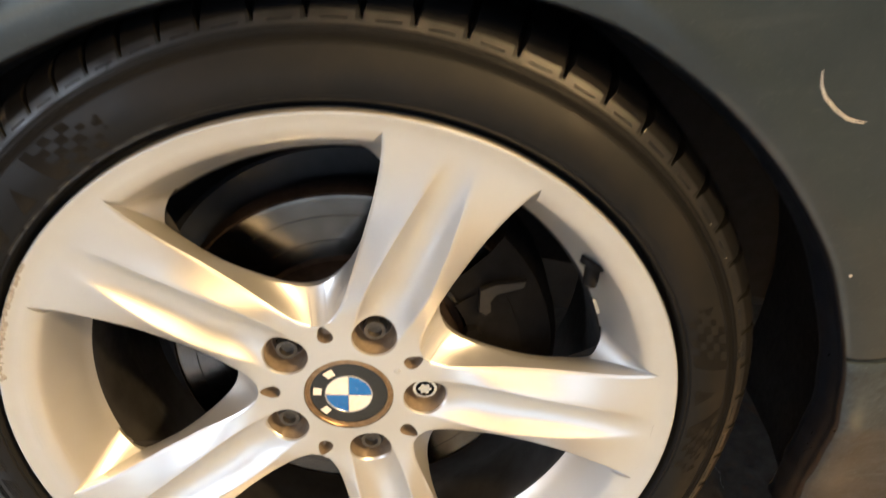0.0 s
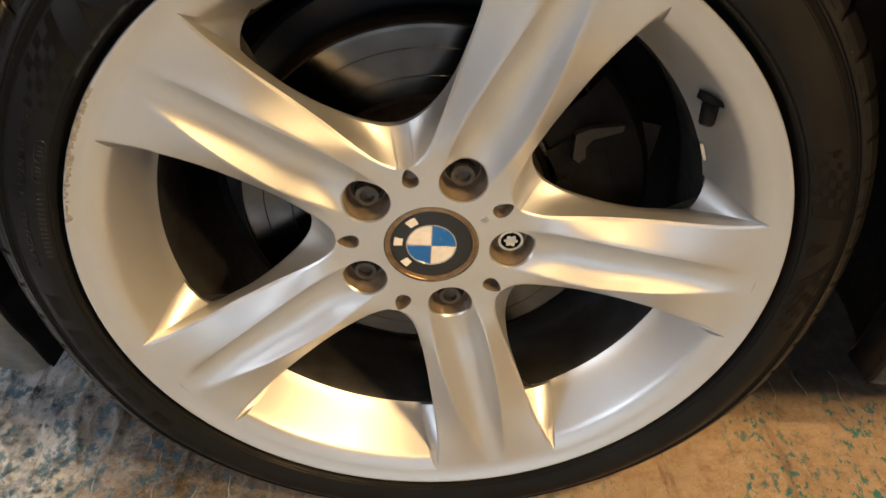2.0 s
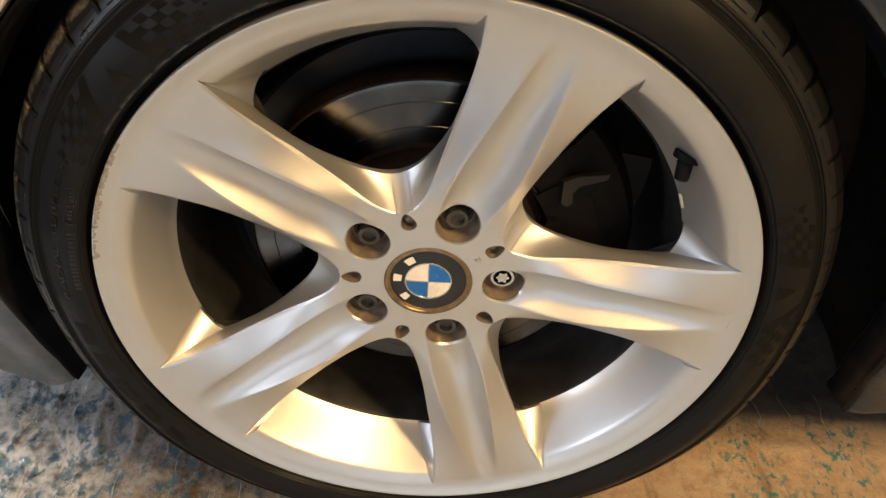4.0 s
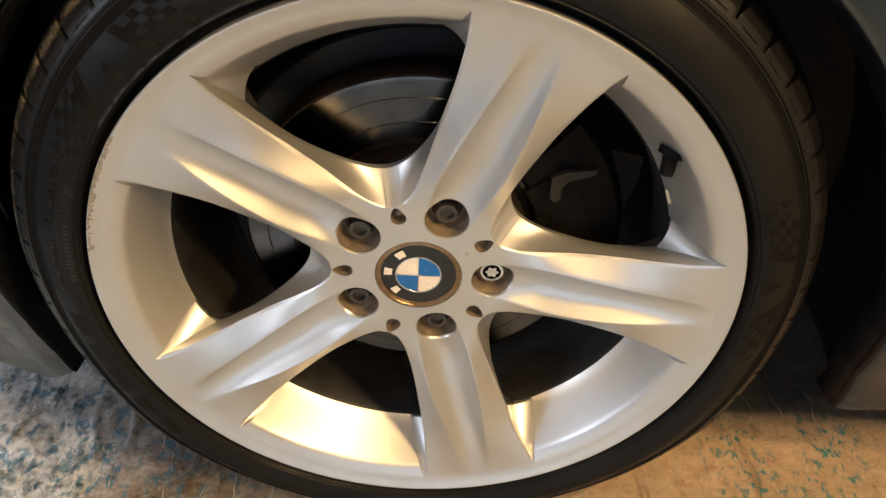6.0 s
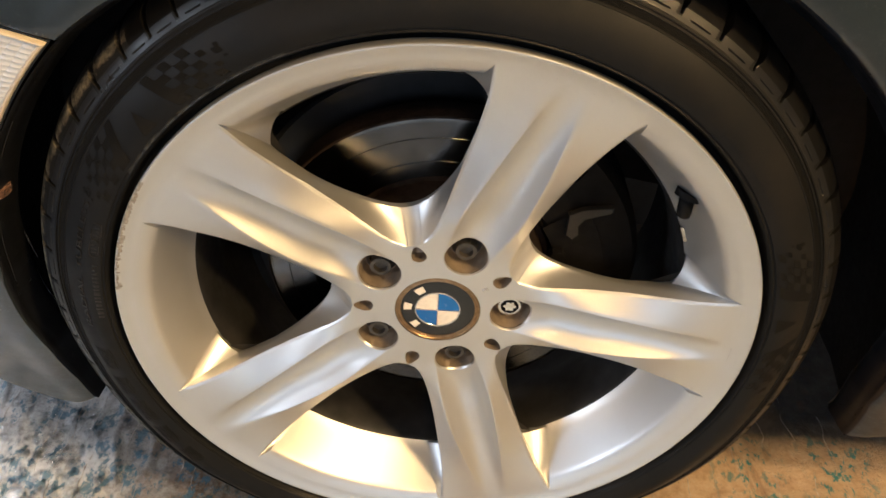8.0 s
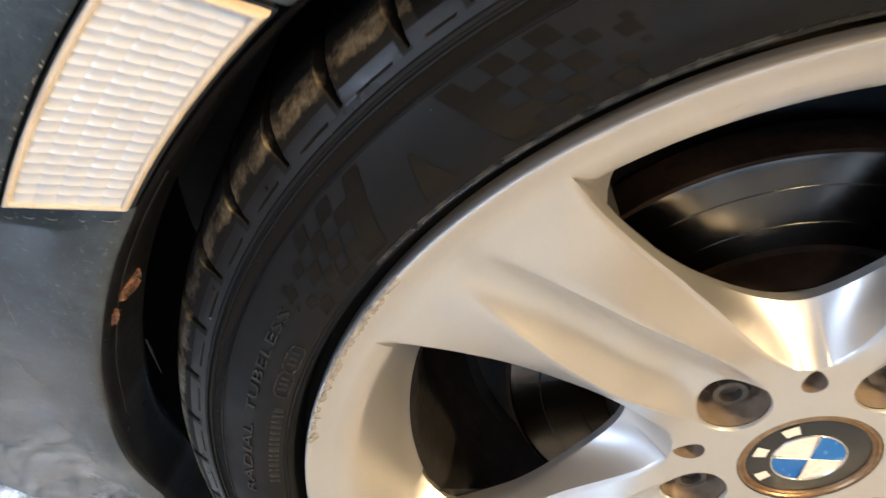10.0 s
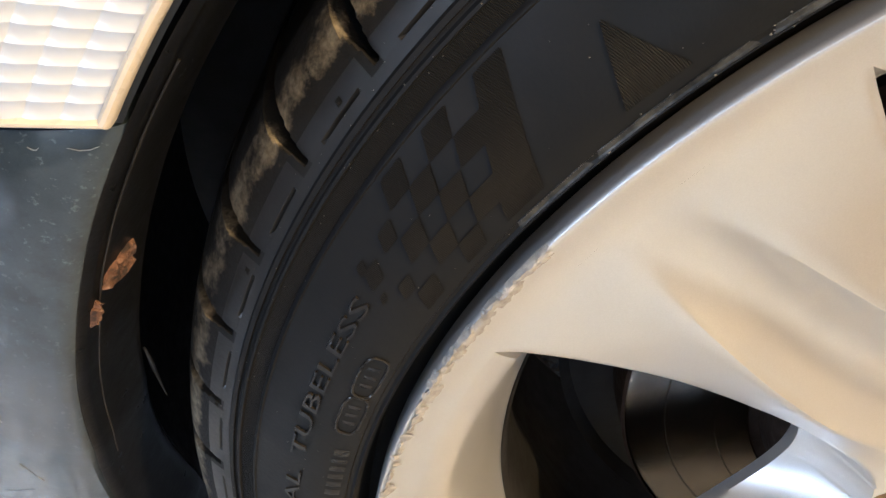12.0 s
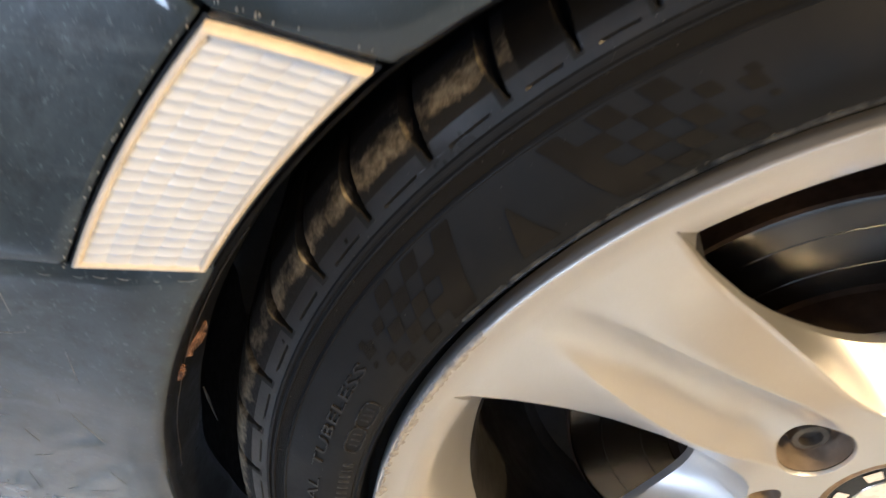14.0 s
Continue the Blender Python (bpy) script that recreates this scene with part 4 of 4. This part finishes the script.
# chequered flags, mirrored about the mark between them
def flag(mid, way, ink, top):
    def at(r, d):
        return (r, mid + way * d)

    def edge(r):
        """Where the wedge ends, towards the mark."""
        return top + (6.5 - top) * (0.2866 - r) / 0.0258
    # hatched wedge, stepped where the pale checks cut into it
    for i, far in enumerate((5.55, 8.0, 7.15, 9.6, 8.75)):
        r0, r1 = 0.2858 - 0.0051 * i, 0.2807 - 0.0051 * i
        side_plate("hatched_wedge", (at(r0, edge(r0)), at(r0, far - 0.37), at(r1, far + 0.37), at(r1, edge(r1))), ink, 0.0004, "dark hatched wedge", 5, flat=True)
    # a slanted lattice of hatched checks, smaller towards its end
    for i, row, k in ((0, -1, 1), (0, 0, 1), (1, 0, 1), (2, 0, 1), (1, 1, 0.72), (2, 1, 1), (3, 1, 1), (4, 1, 1), (0.9, 1.75, 0.42), (1.5, 1.86, 0.75), (2.95, 2.05, 0.65), (4, 2.2, 1), (2.4, 2.35, 0.32)):
        r0, d0 = 0.28325 - 0.0051 * i, 11.35 - 0.85 * i + 3.2 * row
        hr, hd, lean = 0.00255 * k, 0.80 * k, 0.37 * k
        side_plate("check", (at(r0 + hr, d0 - hd - lean), at(r0 + hr, d0 + hd - lean), at(r0 - hr, d0 + hd + lean), at(r0 - hr, d0 - hd + lean)), ink, 0.0004, "", 3, flat=True)


for mid in (132.2, 2.4):
    flag(mid, 1, HATCH if mid > 90 else FAINT_HATCH, 3.5)
    flag(mid, -1, FAINT_HATCH, 3.6)
    side_plate("dark_triangle", ((0.2780, mid - 0.05), (0.2780, mid + 0.05), (0.2617, mid + 1.5), (0.2617, mid - 1.75)), FAINT_HATCH, 0.0004, "dark hatched triangle", 10, flat=True)


def side_text(words, r, a_start, a_end, height, name):
    """Raised words on the sidewall, their tops outwards, that run clockwise."""
    curve = bpy.data.curves.new(name, "FONT")
    curve.body, curve.size, curve.resolution_u = words, 1.0, 2
    curve.extrude = 0.0
    temp = new(name, curve)
    me = bpy.data.meshes.new_from_object(temp.evaluated_get(bpy.context.evaluated_depsgraph_get()))
    bpy.data.objects.remove(temp)
    verts, faces = [], [tuple(p.vertices) for p in me.polygons]
    n = len(me.vertices)
    wide = max(v.co.x for v in me.vertices)
    for lift in (0.0008, -0.0002):
        for v in me.vertices:
            rr = r + v.co.y * height * 1.35
            verts.append(on_wheel(rr, a_start + (a_end - a_start) * v.co.x / wide, tyre_y(rr) - lift))
    count = {}
    for f in faces:
        for a, b in zip(f, f[1:] + f[:1]):
            count[(a, b)] = 1
    sides = [(a, b, b + n, a + n) for a, b in count if (b, a) not in count]
    bpy.data.meshes.remove(me)
    part(name, verts, faces + sides, LETTER, tyre, "raised black lettering on the sidewall", 30)


side_text("RADIAL", 0.2724, 176.6, 165.4, 0.0046, "lettering")
side_text("TUBELESS", 0.2724, 163.9, 149.9, 0.0046, "lettering")
# unreadable second line: bars and two oval rings
a = 174.0
random.seed(8)
while a > 162.4:
    w = random.uniform(0.35, 0.75)
    side_plate("text_bar", ((0.2600, a), (0.2645, a), (0.2645, a - w), (0.2600, a - w)), LETTER, 0.0008, "", 2)
    a -= w + 0.35
for mid, half in ((158.4, 1.75), (154.8, 1.75)):
    pts = []
    for j in range(33):
        w = 2 * math.pi * j / 32
        rr = 0.2634 + 0.0033 * math.copysign(abs(math.sin(w)) ** 0.6, math.sin(w))
        aa = mid + half * math.copysign(abs(math.cos(w)) ** 0.6, math.cos(w))
        pts.append(on_wheel(rr, aa, tyre_y(rr) - 0.0003))
    tube("text_ring", pts, 0.00040, LETTER, tyre, "", 6, False)
    for da in (-0.75, 0.0, 0.75):
        side_plate("text_bar", ((0.2617, mid + da + 0.14), (0.2651, mid + da + 0.14), (0.2651, mid + da - 0.14), (0.2617, mid + da - 0.14)), LETTER, 0.0007, "", 2)
# the maker's word as plain dark bars
for mid, half in ((184.5, 2.6), (191.5, 2.3), (198.3, 3.0), (205.3, 2.4), (212.0, 2.2)):
    side_plate("maker_bar", ((0.2650, mid - half), (0.2800, mid - half), (0.2800, mid + half), (0.2650, mid + half)), HATCH, 0.0004, "", 4)
for mid, half in ((28, 1.0), (31, 0.8), (34, 1.2), (37, 0.7), (40, 1.1), (43, 0.9)):
    side_plate("text_bar", ((0.2630, mid - half), (0.2662, mid - half), (0.2662, mid + half), (0.2630, mid + half)), SIDEWALL, 0.0006, "", 2)

# ---- car: front corner ----
car = new("car")
tagged(car, "dark grey car, its scratched front corner over the wheel", "car")
ARCH = ((-40, 0.470), (-26, 0.4375), (-18, 0.405), (-10, 0.388), (0, 0.374), (8, 0.367), (13, 0.363), (21, 0.360), (28, 0.355), (36, 0.351), (48, 0.346), (58, 0.344),
        (70, 0.335), (82, 0.327), (90, 0.3235), (97, 0.3225), (105, 0.3235), (114, 0.3265), (123, 0.3320), (130, 0.3355), (146, 0.3365), (160, 0.3365), (170, 0.3400), (180, 0.3500), (190, 0.3620), (200, 0.3860), (206, 0.4060))
TUCK = ((-40, 0.10), (-26, 0.058), (-15, 0.030), (-5, 0.008), (5, 0.0), (150, 0.0), (160, 0.005), (170, 0.018), (180, 0.034), (190, 0.055), (200, 0.080), (206, 0.094))


def body_depth(x, z, tuck=True):
    """Depth of the car's side at a place."""
    y = 0.0
    if z > 0.585:
        y += (0.55 * (z - 0.585) ** 2 + 0.05 * (z - 0.585)) * (0.2 + 0.8 * smooth(-0.16, -0.36, x))
    if x < -0.33:
        y += 0.75 * (-0.33 - x) ** 2
    r, a = math.hypot(x, z - HUB), math.degrees(math.atan2(z - HUB, x)) % 360
    y += table(((a + 90) % 360) - 90, TUCK)
    # beyond the flare of the arch the wing leans back, above the lamp
    y += (0.12 * max(0.0, r - 0.366) + 0.42 * max(0.0, r - 0.3825 + 0.0012 * math.exp(-((r - 0.3825) / 0.0022) ** 2))) * smooth(98, 118, a) * (1 - smooth(134, 158, a)) * (1 - smooth(0.40, 0.75, r) * 0.4)
    # a slight flare round the arch
    y -= 0.004 * math.exp(-((r - table(((a + 90) % 360) - 90, ARCH) - 0.012) / 0.02) ** 2)
    return y


def seam_angle(r):
    return table(r, ((0.333, 129.7), (0.376, 133.8), (0.40, 134.4), (0.43, 135.2), (0.50, 136.2), (0.60, 137.0), (0.95, 138.5)))


def lamp_low_angle(r):
    return 180 - math.degrees(math.asin(min(1.0, (0.4925 - HUB) / r)))


def sill_angle(r):
    return math.degrees(math.asin((0.344 - 0.30 * (r - 0.369) * 0.25 - HUB) / r))


def polar_panel(name, lo, hi, r_in, r_out, material, parent, label, cols=60, rows=30, flange=0.014):
    """A body panel between two angles (functions of the radius), from an inner to an outer radius (functions of the angle)."""
    verts = []
    ring = []
    for i in range(rows):
        row = []
        for j in range(cols):
            t = j / (cols - 1)
            a = 0.5 * (lo(0.4) + hi(0.4))
            r = 0.4
            for _ in range(12):
                ri, ro = r_in(a), r_out(a)
                r = ri + (ro - ri) * (i / (rows - 1)) ** 1.6
                a = lo(r) + (hi(r) - lo(r)) * t
            x, z = r * math.cos(radians(a)), HUB + r * math.sin(radians(a))
            row.append((x, body_depth(x, z), z))
        ring.append(row)
    # edges roll inwards
    full = []
    for i, row in enumerate(ring):
        first, last = row[0], row[-1]
        full.append([(first[0], first[1] + flange, first[2]), (first[0], first[1] + 0.0012, first[2])] + row[1:-1] + [(last[0], last[1] + 0.0012, last[2]), (last[0], last[1] + flange, last[2])])
    top = [(x, y + flange, z) for x, y, z in full[0]]
    soft = [(x, y + 0.0012, z) for x, y, z in full[0]]
    low = [[(x * (1 + k), y + dy, HUB + (z - HUB) * (1 + k)) for x, y, z in full[-1]] for k, dy in ((0.009, 0.0012), (0.018, 0.0045), (0.025, 0.0105), (0.029, 0.019), (0.029, 0.030), (0.020, 0.046), (-0.01, 0.062))]
    full = [top, soft] + full[1:] + low
    verts = [p for row in full for p in row]
    return part(name, verts, grid_faces(len(full), len(full[0])), material, parent, label, 40)


def arch(a):
    return table(((a + 90) % 360) - 90, ARCH)


GAP = 0.35
fender = polar_panel("fender", lambda r: sill_angle(r) + GAP, lambda r: seam_angle(r) - GAP * 0.6, arch, lambda a: min(0.80, (0.78 - HUB) / max(0.05, math.sin(radians(a)))), PAINT, car, "glossy dark grey fender, scratched, reflecting the garage", 120, 34)
polar_panel("bumper", lambda r: seam_angle(r) + GAP * 0.6, lambda r: lamp_low_angle(r) + 0.15, lambda a: 0.3785, lambda a: min(0.80, (0.78 - HUB) / max(0.05, math.sin(radians(a)))), DIRTY_PAINT, car, "dark grey bumper corner with chips and dirt", 40, 30)
bumper_side = polar_panel("bumper_side", lambda r: lamp_low_angle(r) + 0.15, lambda r: 205.5, arch, lambda a: table(a, ((150, 0.80), (166, 0.78), (172, 0.62), (178, 0.53), (185, 0.489), (190, 0.474), (198, 0.460), (203, 0.445), (206, 0.425))), DIRTY_PAINT, car, "dark grey bumper side, dirty and scratched", 70, 34)
polar_panel("side_sill", lambda r: -math.degrees(math.asin((HUB - 0.105) / max(r, 0.43))), lambda r: sill_angle(r) - GAP, arch, lambda a: 0.80, SILL_PAINT, car, "dusty dark grey sill over the floor", 50, 30)


FLANGE = ((0.0, 0.0015), (-0.0018, 0.0035), (-0.0022, 0.0060), (-0.0030, 0.0105), (-0.0034, 0.0112), (-0.0048, 0.0200), (-0.0068, 0.0280), (-0.0066, 0.0330))


def rolled_edge(a0, a1, n, name, y_in, material, label, inset=0.0):
    rows = []
    angles = np.linspace(a0, a1, n)
    for dr, dy in FLANGE + ((-0.0030, y_in),):
        row = []
        for a in angles:
            r = arch(a)
            x, z = r * math.cos(radians(a)), HUB + r * math.sin(radians(a))
            y = body_depth(x, z) + dy
            row.append(on_wheel(r + dr, a, y))
        rows.append(row)
    return part(name, [p for row in rows for p in row], grid_faces(len(rows), n), material, car, label)


rolled_edge(-27, 206, 220, "arch_edge", 0.040, SEAL, "black rolled edge of the wheel arch")
tube("edge_line", [on_wheel(arch(a) - 0.0030, a, body_depth(*on_wheel(arch(a), a, 0)[0::2]) + 0.0098 - 0.0025 * smooth(159, 154, a)) for a in np.linspace(143, 173, 110)], 0.0003, CLIP, car, "thin grey line along the arch edge", 6)
# thin bar added to give the liner's moulding its highlight
tube("liner_ridge", [on_wheel(r, a, y) for r, a, y in ((0.3300, 165.6, 0.0405), (0.3283, 167.0, 0.0415), (0.3262, 169.0, 0.0425), (0.3250, 170.2, 0.0430))], [0.0004, 0.0009, 0.0005, 0.0002], BLACK, car, "short raised edge on the liner", 8)
# liner of the wheel well
rows = []
for dr, y in ((-0.003, 0.040), (0.008, 0.050), (0.024, 0.070), (0.036, 0.12), (0.040, 0.23)):
    row = []
    for a in np.linspace(-27, 212, 120):
        r = arch(a) + dr
        x, z = r * math.cos(radians(a)), HUB + r * math.sin(radians(a))
        row.append(on_wheel(r, a, max(y, body_depth(x, z) + y) + 0.002 * noise.noise((x * 15, y * 15, z * 15))))
    rows.append(row)
part("arch_liner", [p for row in rows for p in row], grid_faces(len(rows), 120), LINER, car, "black plastic liner of the wheel well")
revolve("inner_wing", ((0.56, 0.285), (0.25, 0.295), (0.02, 0.30)), LINER, car, "dark inner side of the wheel well", 64, -14, 212)

# unseen bonnet and underbody, which close the corner and block stray light
NOSE = ((0.10, -0.452), (0.16, -0.512), (0.24, -0.590), (0.32, -0.662), (0.42, -0.715), (0.60, -0.752), (0.90, -0.772), (1.60, -0.780))
rows = []
for s, y, z in ((0, 0.0, 0.776), (1, 0.05, 0.815), (1, 0.13, 0.850), (1, 0.30, 0.885), (1, 0.60, 0.915), (1, 1.0, 0.925), (1, 1.60, 0.905)):
    rows.append([(x, y + (body_depth(x, 0.776) + 0.012) * (1 - y / 1.6), z - 0.35 * max(0.0, -0.25 - x) ** 2 * min(1, y * 4)) for x in np.linspace(min(-0.64, table(y, NOSE) + 0.01), 0.62, 30)])
part("bonnet", [p for row in rows for p in row], grid_faces(len(rows), 30), PAINT, car, "dark grey bonnet")
rows = [[(x, y, 0.185 + 0.01 * math.sin(7 * x)) for x in np.linspace(-0.62, 0.90, 20)] for y in (0.285, 0.6, 1.1, 1.6)]
part("underbody", [p for row in rows for p in row], grid_faces(4, 20), BLACK, car, "black underbody")
# unseen nose, shaped so that the tube's light passes it to the floor
rows = [[(table(y, NOSE) + dx, y, z) for y in np.linspace(0.10, 1.6, 46)] for dx, z in ((0.03, 0.186), (0.0, 0.184), (-0.02, 0.20), (-0.05, 0.30), (-0.06, 0.50), (-0.02, 0.70), (0.0, 0.77), (0.02, 0.828))]
part("bumper_front", [p for row in rows for p in row], grid_faces(8, 46), PAINT, car, "dark grey front of the bumper")

# side marker lamp
def build_lamp():
    def at(s, t, inset=0.0):
        """s: from the arch outwards, t: from the top down."""
        r_lo, r_hi = 0.3385 + inset, 0.3760 - inset
        r = r_lo + (r_hi - r_lo) * s
        a_hi, a_lo = seam_angle(r) + 0.35 + inset * 150, lamp_low_angle(r) - 0.15 - inset * 150
        a = a_hi + (a_lo - a_hi) * t
        x, z = r * math.cos(radians(a)), HUB + r * math.sin(radians(a))
        # the lamp's face runs straight from edge to edge, not along the flare of the arch
        ends = []
        for q in (0.3385, 0.3760):
            qx, qz = q * math.cos(radians(a)), HUB + q * math.sin(radians(a))
            ends.append(body_depth(qx, qz))
        return x, ends[0] + (ends[1] - ends[0]) * (r - 0.3385) / 0.0375 - 0.0006, z
    n = 24
    outline = [(i / n, 0.0) for i in range(n)] + [(1.0, i / n) for i in range(n)] + [(1 - i / n, 1.0) for i in range(n)] + [(0.0, 1 - i / n) for i in range(n)]
    rings = []
    for inset, dy in ((0.0, 0.008), (0.0, -0.0010), (0.0004, -0.0022), (0.0011, -0.0028), (0.0019, -0.0028), (0.0025, -0.0022), (0.0028, -0.0010)):
        ring = []
        for s, t in outline:
            x, y, z = at(s, t, inset)
            ring.append((x, y + dy, z))
        rings.append(ring)
    body = part("side_marker_lamp", [p for r in rings for p in r], grid_faces(len(rings), len(outline), 0, True), BEZEL, car, "white prismatic side marker lamp with a cream edge")
    # a lens of small prisms: rounded across, dished from top to bottom
    ns, nt, sub = 5, 20, 10
    verts = []
    for j in range(nt * sub + 1):
        for i in range(ns * sub + 1):
            s, t = i / (ns * sub), j / (nt * sub)
            x, y, z = at(s, t, 0.0026)
            fs, ft = (s * ns) % 1.0, (t * nt) % 1.0
            pillow = 0.00055 * (1 - (2 * fs - 1) ** 2) + 0.00042 * (2 * ft - 1) ** 2
            verts.append((x, y - 0.0010 - pillow, z))
    part("lens", verts, grid_faces(nt * sub + 1, ns * sub + 1), LENS, body, "white lens of small rectangular prisms", 30)
    rows = []
    for grow, dy in ((0.0, 0.002), (-0.0012, 0.0022)):
        row = []
        for s, t in outline:
            x, y, z = at(s, t, grow)
            row.append((x, y + dy, z))
        rows.append(row)
    part("lamp_gasket", [p for r in rows for p in r], grid_faces(2, len(outline), 0, True), BLACK, body, "black gasket round the lamp")


build_lamp()

# a rust patch and scratches
def blob(name, centre, size_a, size_r, y, material, parent, label, seed):
    random.seed(seed)
    a0, r0 = centre
    m = 22
    rings = []
    for k, lift in ((1.0, 0.0), (0.86, 0.0014), (0.62, 0.0004), (0.36, 0.0016), (0.02, 0.0010)):
        ring = []
        for j in range(m):
            w = 2 * math.pi * j / m
            q = k * (0.85 + 0.30 * noise.noise((math.cos(w) * 1.7 + seed, math.sin(w) * 1.7, 0.5)) + random.uniform(-0.09, 0.09))
            aa, yy = a0 + size_a * q * math.cos(w), y + size_r * q * math.sin(w)
            rr = arch(aa) + table(yy, [(b, a) for a, b in FLANGE]) - 0.0003 - lift * random.uniform(0.5, 1.3)
            ring.append(on_wheel(rr, aa, yy + body_depth(*on_wheel(rr, aa, 0)[0::2])))
        rings.append(ring)
    return part(name, [p for r in rings for p in r], grid_faces(5, m, 0, True), material, parent, label, 60)


blob("rust_patch", (155.3, 0), 1.30, 0.0080, 0.0150, RUST, car, "flaking orange rust on the arch edge", 3)
blob("rust_patch", (157.0, 0), 1.0, 0.0026, 0.0060, RUST, car, "flaking orange rust on the arch edge", 5)


def scratch(name, pts, radius, label=""):
    path = [(x, body_depth(x, z) - 0.0001, z) for x, z in pts]
    tube(name, path, radius, SCRATCH, fender, label, 5)


scratch("scratch", ((0.303, 0.562), (0.304, 0.553), (0.308, 0.545), (0.316, 0.537), (0.324, 0.531), (0.330, 0.529), (0.336, 0.528)), [0.0002, 0.0006, 0.0008, 0.0007, 0.0007, 0.0005, 0.0002], "white curved scratch in the paint")
scratch("scratch", ((0.349, 0.420), (0.3505, 0.419)), 0.0007)

random.seed(21)
for i in range(26):
    x, z = random.uniform(-0.46, -0.345), random.uniform(0.30, 0.47)
    w, long = random.choice((random.uniform(-0.4, 0.4), random.uniform(1.0, 2.0))), random.uniform(0.004, 0.022)
    pts = [(x + long * t * math.cos(w), z + long * t * math.sin(w) + 0.004 * t * t) for t in (0, 0.33, 0.66, 1.0)]
    if math.hypot(pts[-1][0], pts[-1][1] - HUB) < arch(math.degrees(math.atan2(pts[-1][1] - HUB, pts[-1][0])) % 360) + 0.01:
        continue
    tube("scratch", [(a, body_depth(a, b) - 0.0001, b) for a, b in pts], random.uniform(0.00005, 0.00014), CHIP, bumper_side, "", 5)
for i in range(6):
    x = -0.335 + 0.0098 * i - 0.006 * random.random()
    z, long = 0.4893 - 0.0022 * random.random(), random.uniform(0.002, 0.007)
    tube("scratch", [(x + long * t, body_depth(x + long * t, z) - 0.0001, z - 0.0008 * math.sin(3 * t)) for t in (0, 0.35, 0.7, 1.0)], [0.00004, 0.00010, 0.00012, 0.00004], CHIP, bumper_side, "", 5)
# chipped paint along the seam and beside the lamp
for i in range(34):
    along = random.random()
    if i < 20:
        r = 0.378 + 0.0012 * random.random()
        a = seam_angle(r) + 0.4 + (lamp_low_angle(r) - seam_angle(r)) * along
    else:
        r = 0.342 + 0.06 * along
        a = seam_angle(r) - 0.45 - 0.25 * random.random()
    x, z = r * math.cos(radians(a)), HUB + r * math.sin(radians(a))
    tube("paint_chip", [(x, body_depth(x, z) - 0.0001, z), (x + random.uniform(-0.0006, 0.0006), body_depth(x, z) - 0.0001, z + random.uniform(0.0003, 0.0009))], random.uniform(0.0002, 0.00045), CHIP, bumper_side, "", 5)

# ---- brake ----
disc = revolve("brake_disc", ((0.0955, 0.0890), (0.0962, 0.0882), (0.1100, 0.0880), (0.1450, 0.0880), (0.1480, 0.0885), (0.1500, 0.0895), (0.1500, 0.1120), (0.0900, 0.1120)),
               DISC, car, "worn steel brake disc with a rusty hat", 160, sharp=25)
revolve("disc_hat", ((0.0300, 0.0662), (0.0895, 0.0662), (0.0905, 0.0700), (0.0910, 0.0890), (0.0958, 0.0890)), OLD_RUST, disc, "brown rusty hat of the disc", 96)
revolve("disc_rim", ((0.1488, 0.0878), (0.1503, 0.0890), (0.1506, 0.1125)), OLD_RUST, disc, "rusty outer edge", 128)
random.seed(12)
for i in range(2):
    r = 0.110 + 0.021 * i + random.uniform(-0.001, 0.001)
    revolve("wear_groove", ((r, 0.0879), (r + 0.0004, 0.0876), (r + 0.0008, 0.0879)), DISC, disc, "", 96)
caliper = revolve("brake_caliper", ((0.098, 0.130), (0.098, 0.092), (0.104, 0.082), (0.125, 0.079), (0.150, 0.080), (0.166, 0.086), (0.172, 0.100), (0.172, 0.140)), NEAR_BLACK, car, "cast brake caliper over the disc, coloured dark as in shade", 30, -34, 40, 25)
revolve("pad_plate", ((0.100, 0.0850), (0.100, 0.0780), (0.140, 0.0780), (0.140, 0.0850)), NEAR_BLACK, caliper, "", 16, 2, 30)
slab("bracket", [(0.1067, 0.3705), (0.1051, 0.3497), (0.1105, 0.3452), (0.1151, 0.3493), (0.1144, 0.3589), (0.1199, 0.3659), (0.1420, 0.3718), (0.1428, 0.3768), (0.1183, 0.3752)], 0.0700, 0.0750, CLIP, caliper, "grey hooked retaining clip")
for x, z, r in ((0.0999, 0.3252, 0.0075), (0.130, 0.262, 0.007)):
    outline = [(x + r * math.cos(2 * math.pi * j / 6), z + r * math.sin(2 * math.pi * j / 6)) for j in range(6)]
    slab("guide_bolt", outline, 0.0700, 0.0800, NEAR_BLACK, caliper, "dark hexagon guide bolt")
revolve("splash_shield", ((0.060, 0.125), (0.170, 0.128), (0.175, 0.122)), BLACK, car, "black splash shield behind the disc", 64, 50, 300)
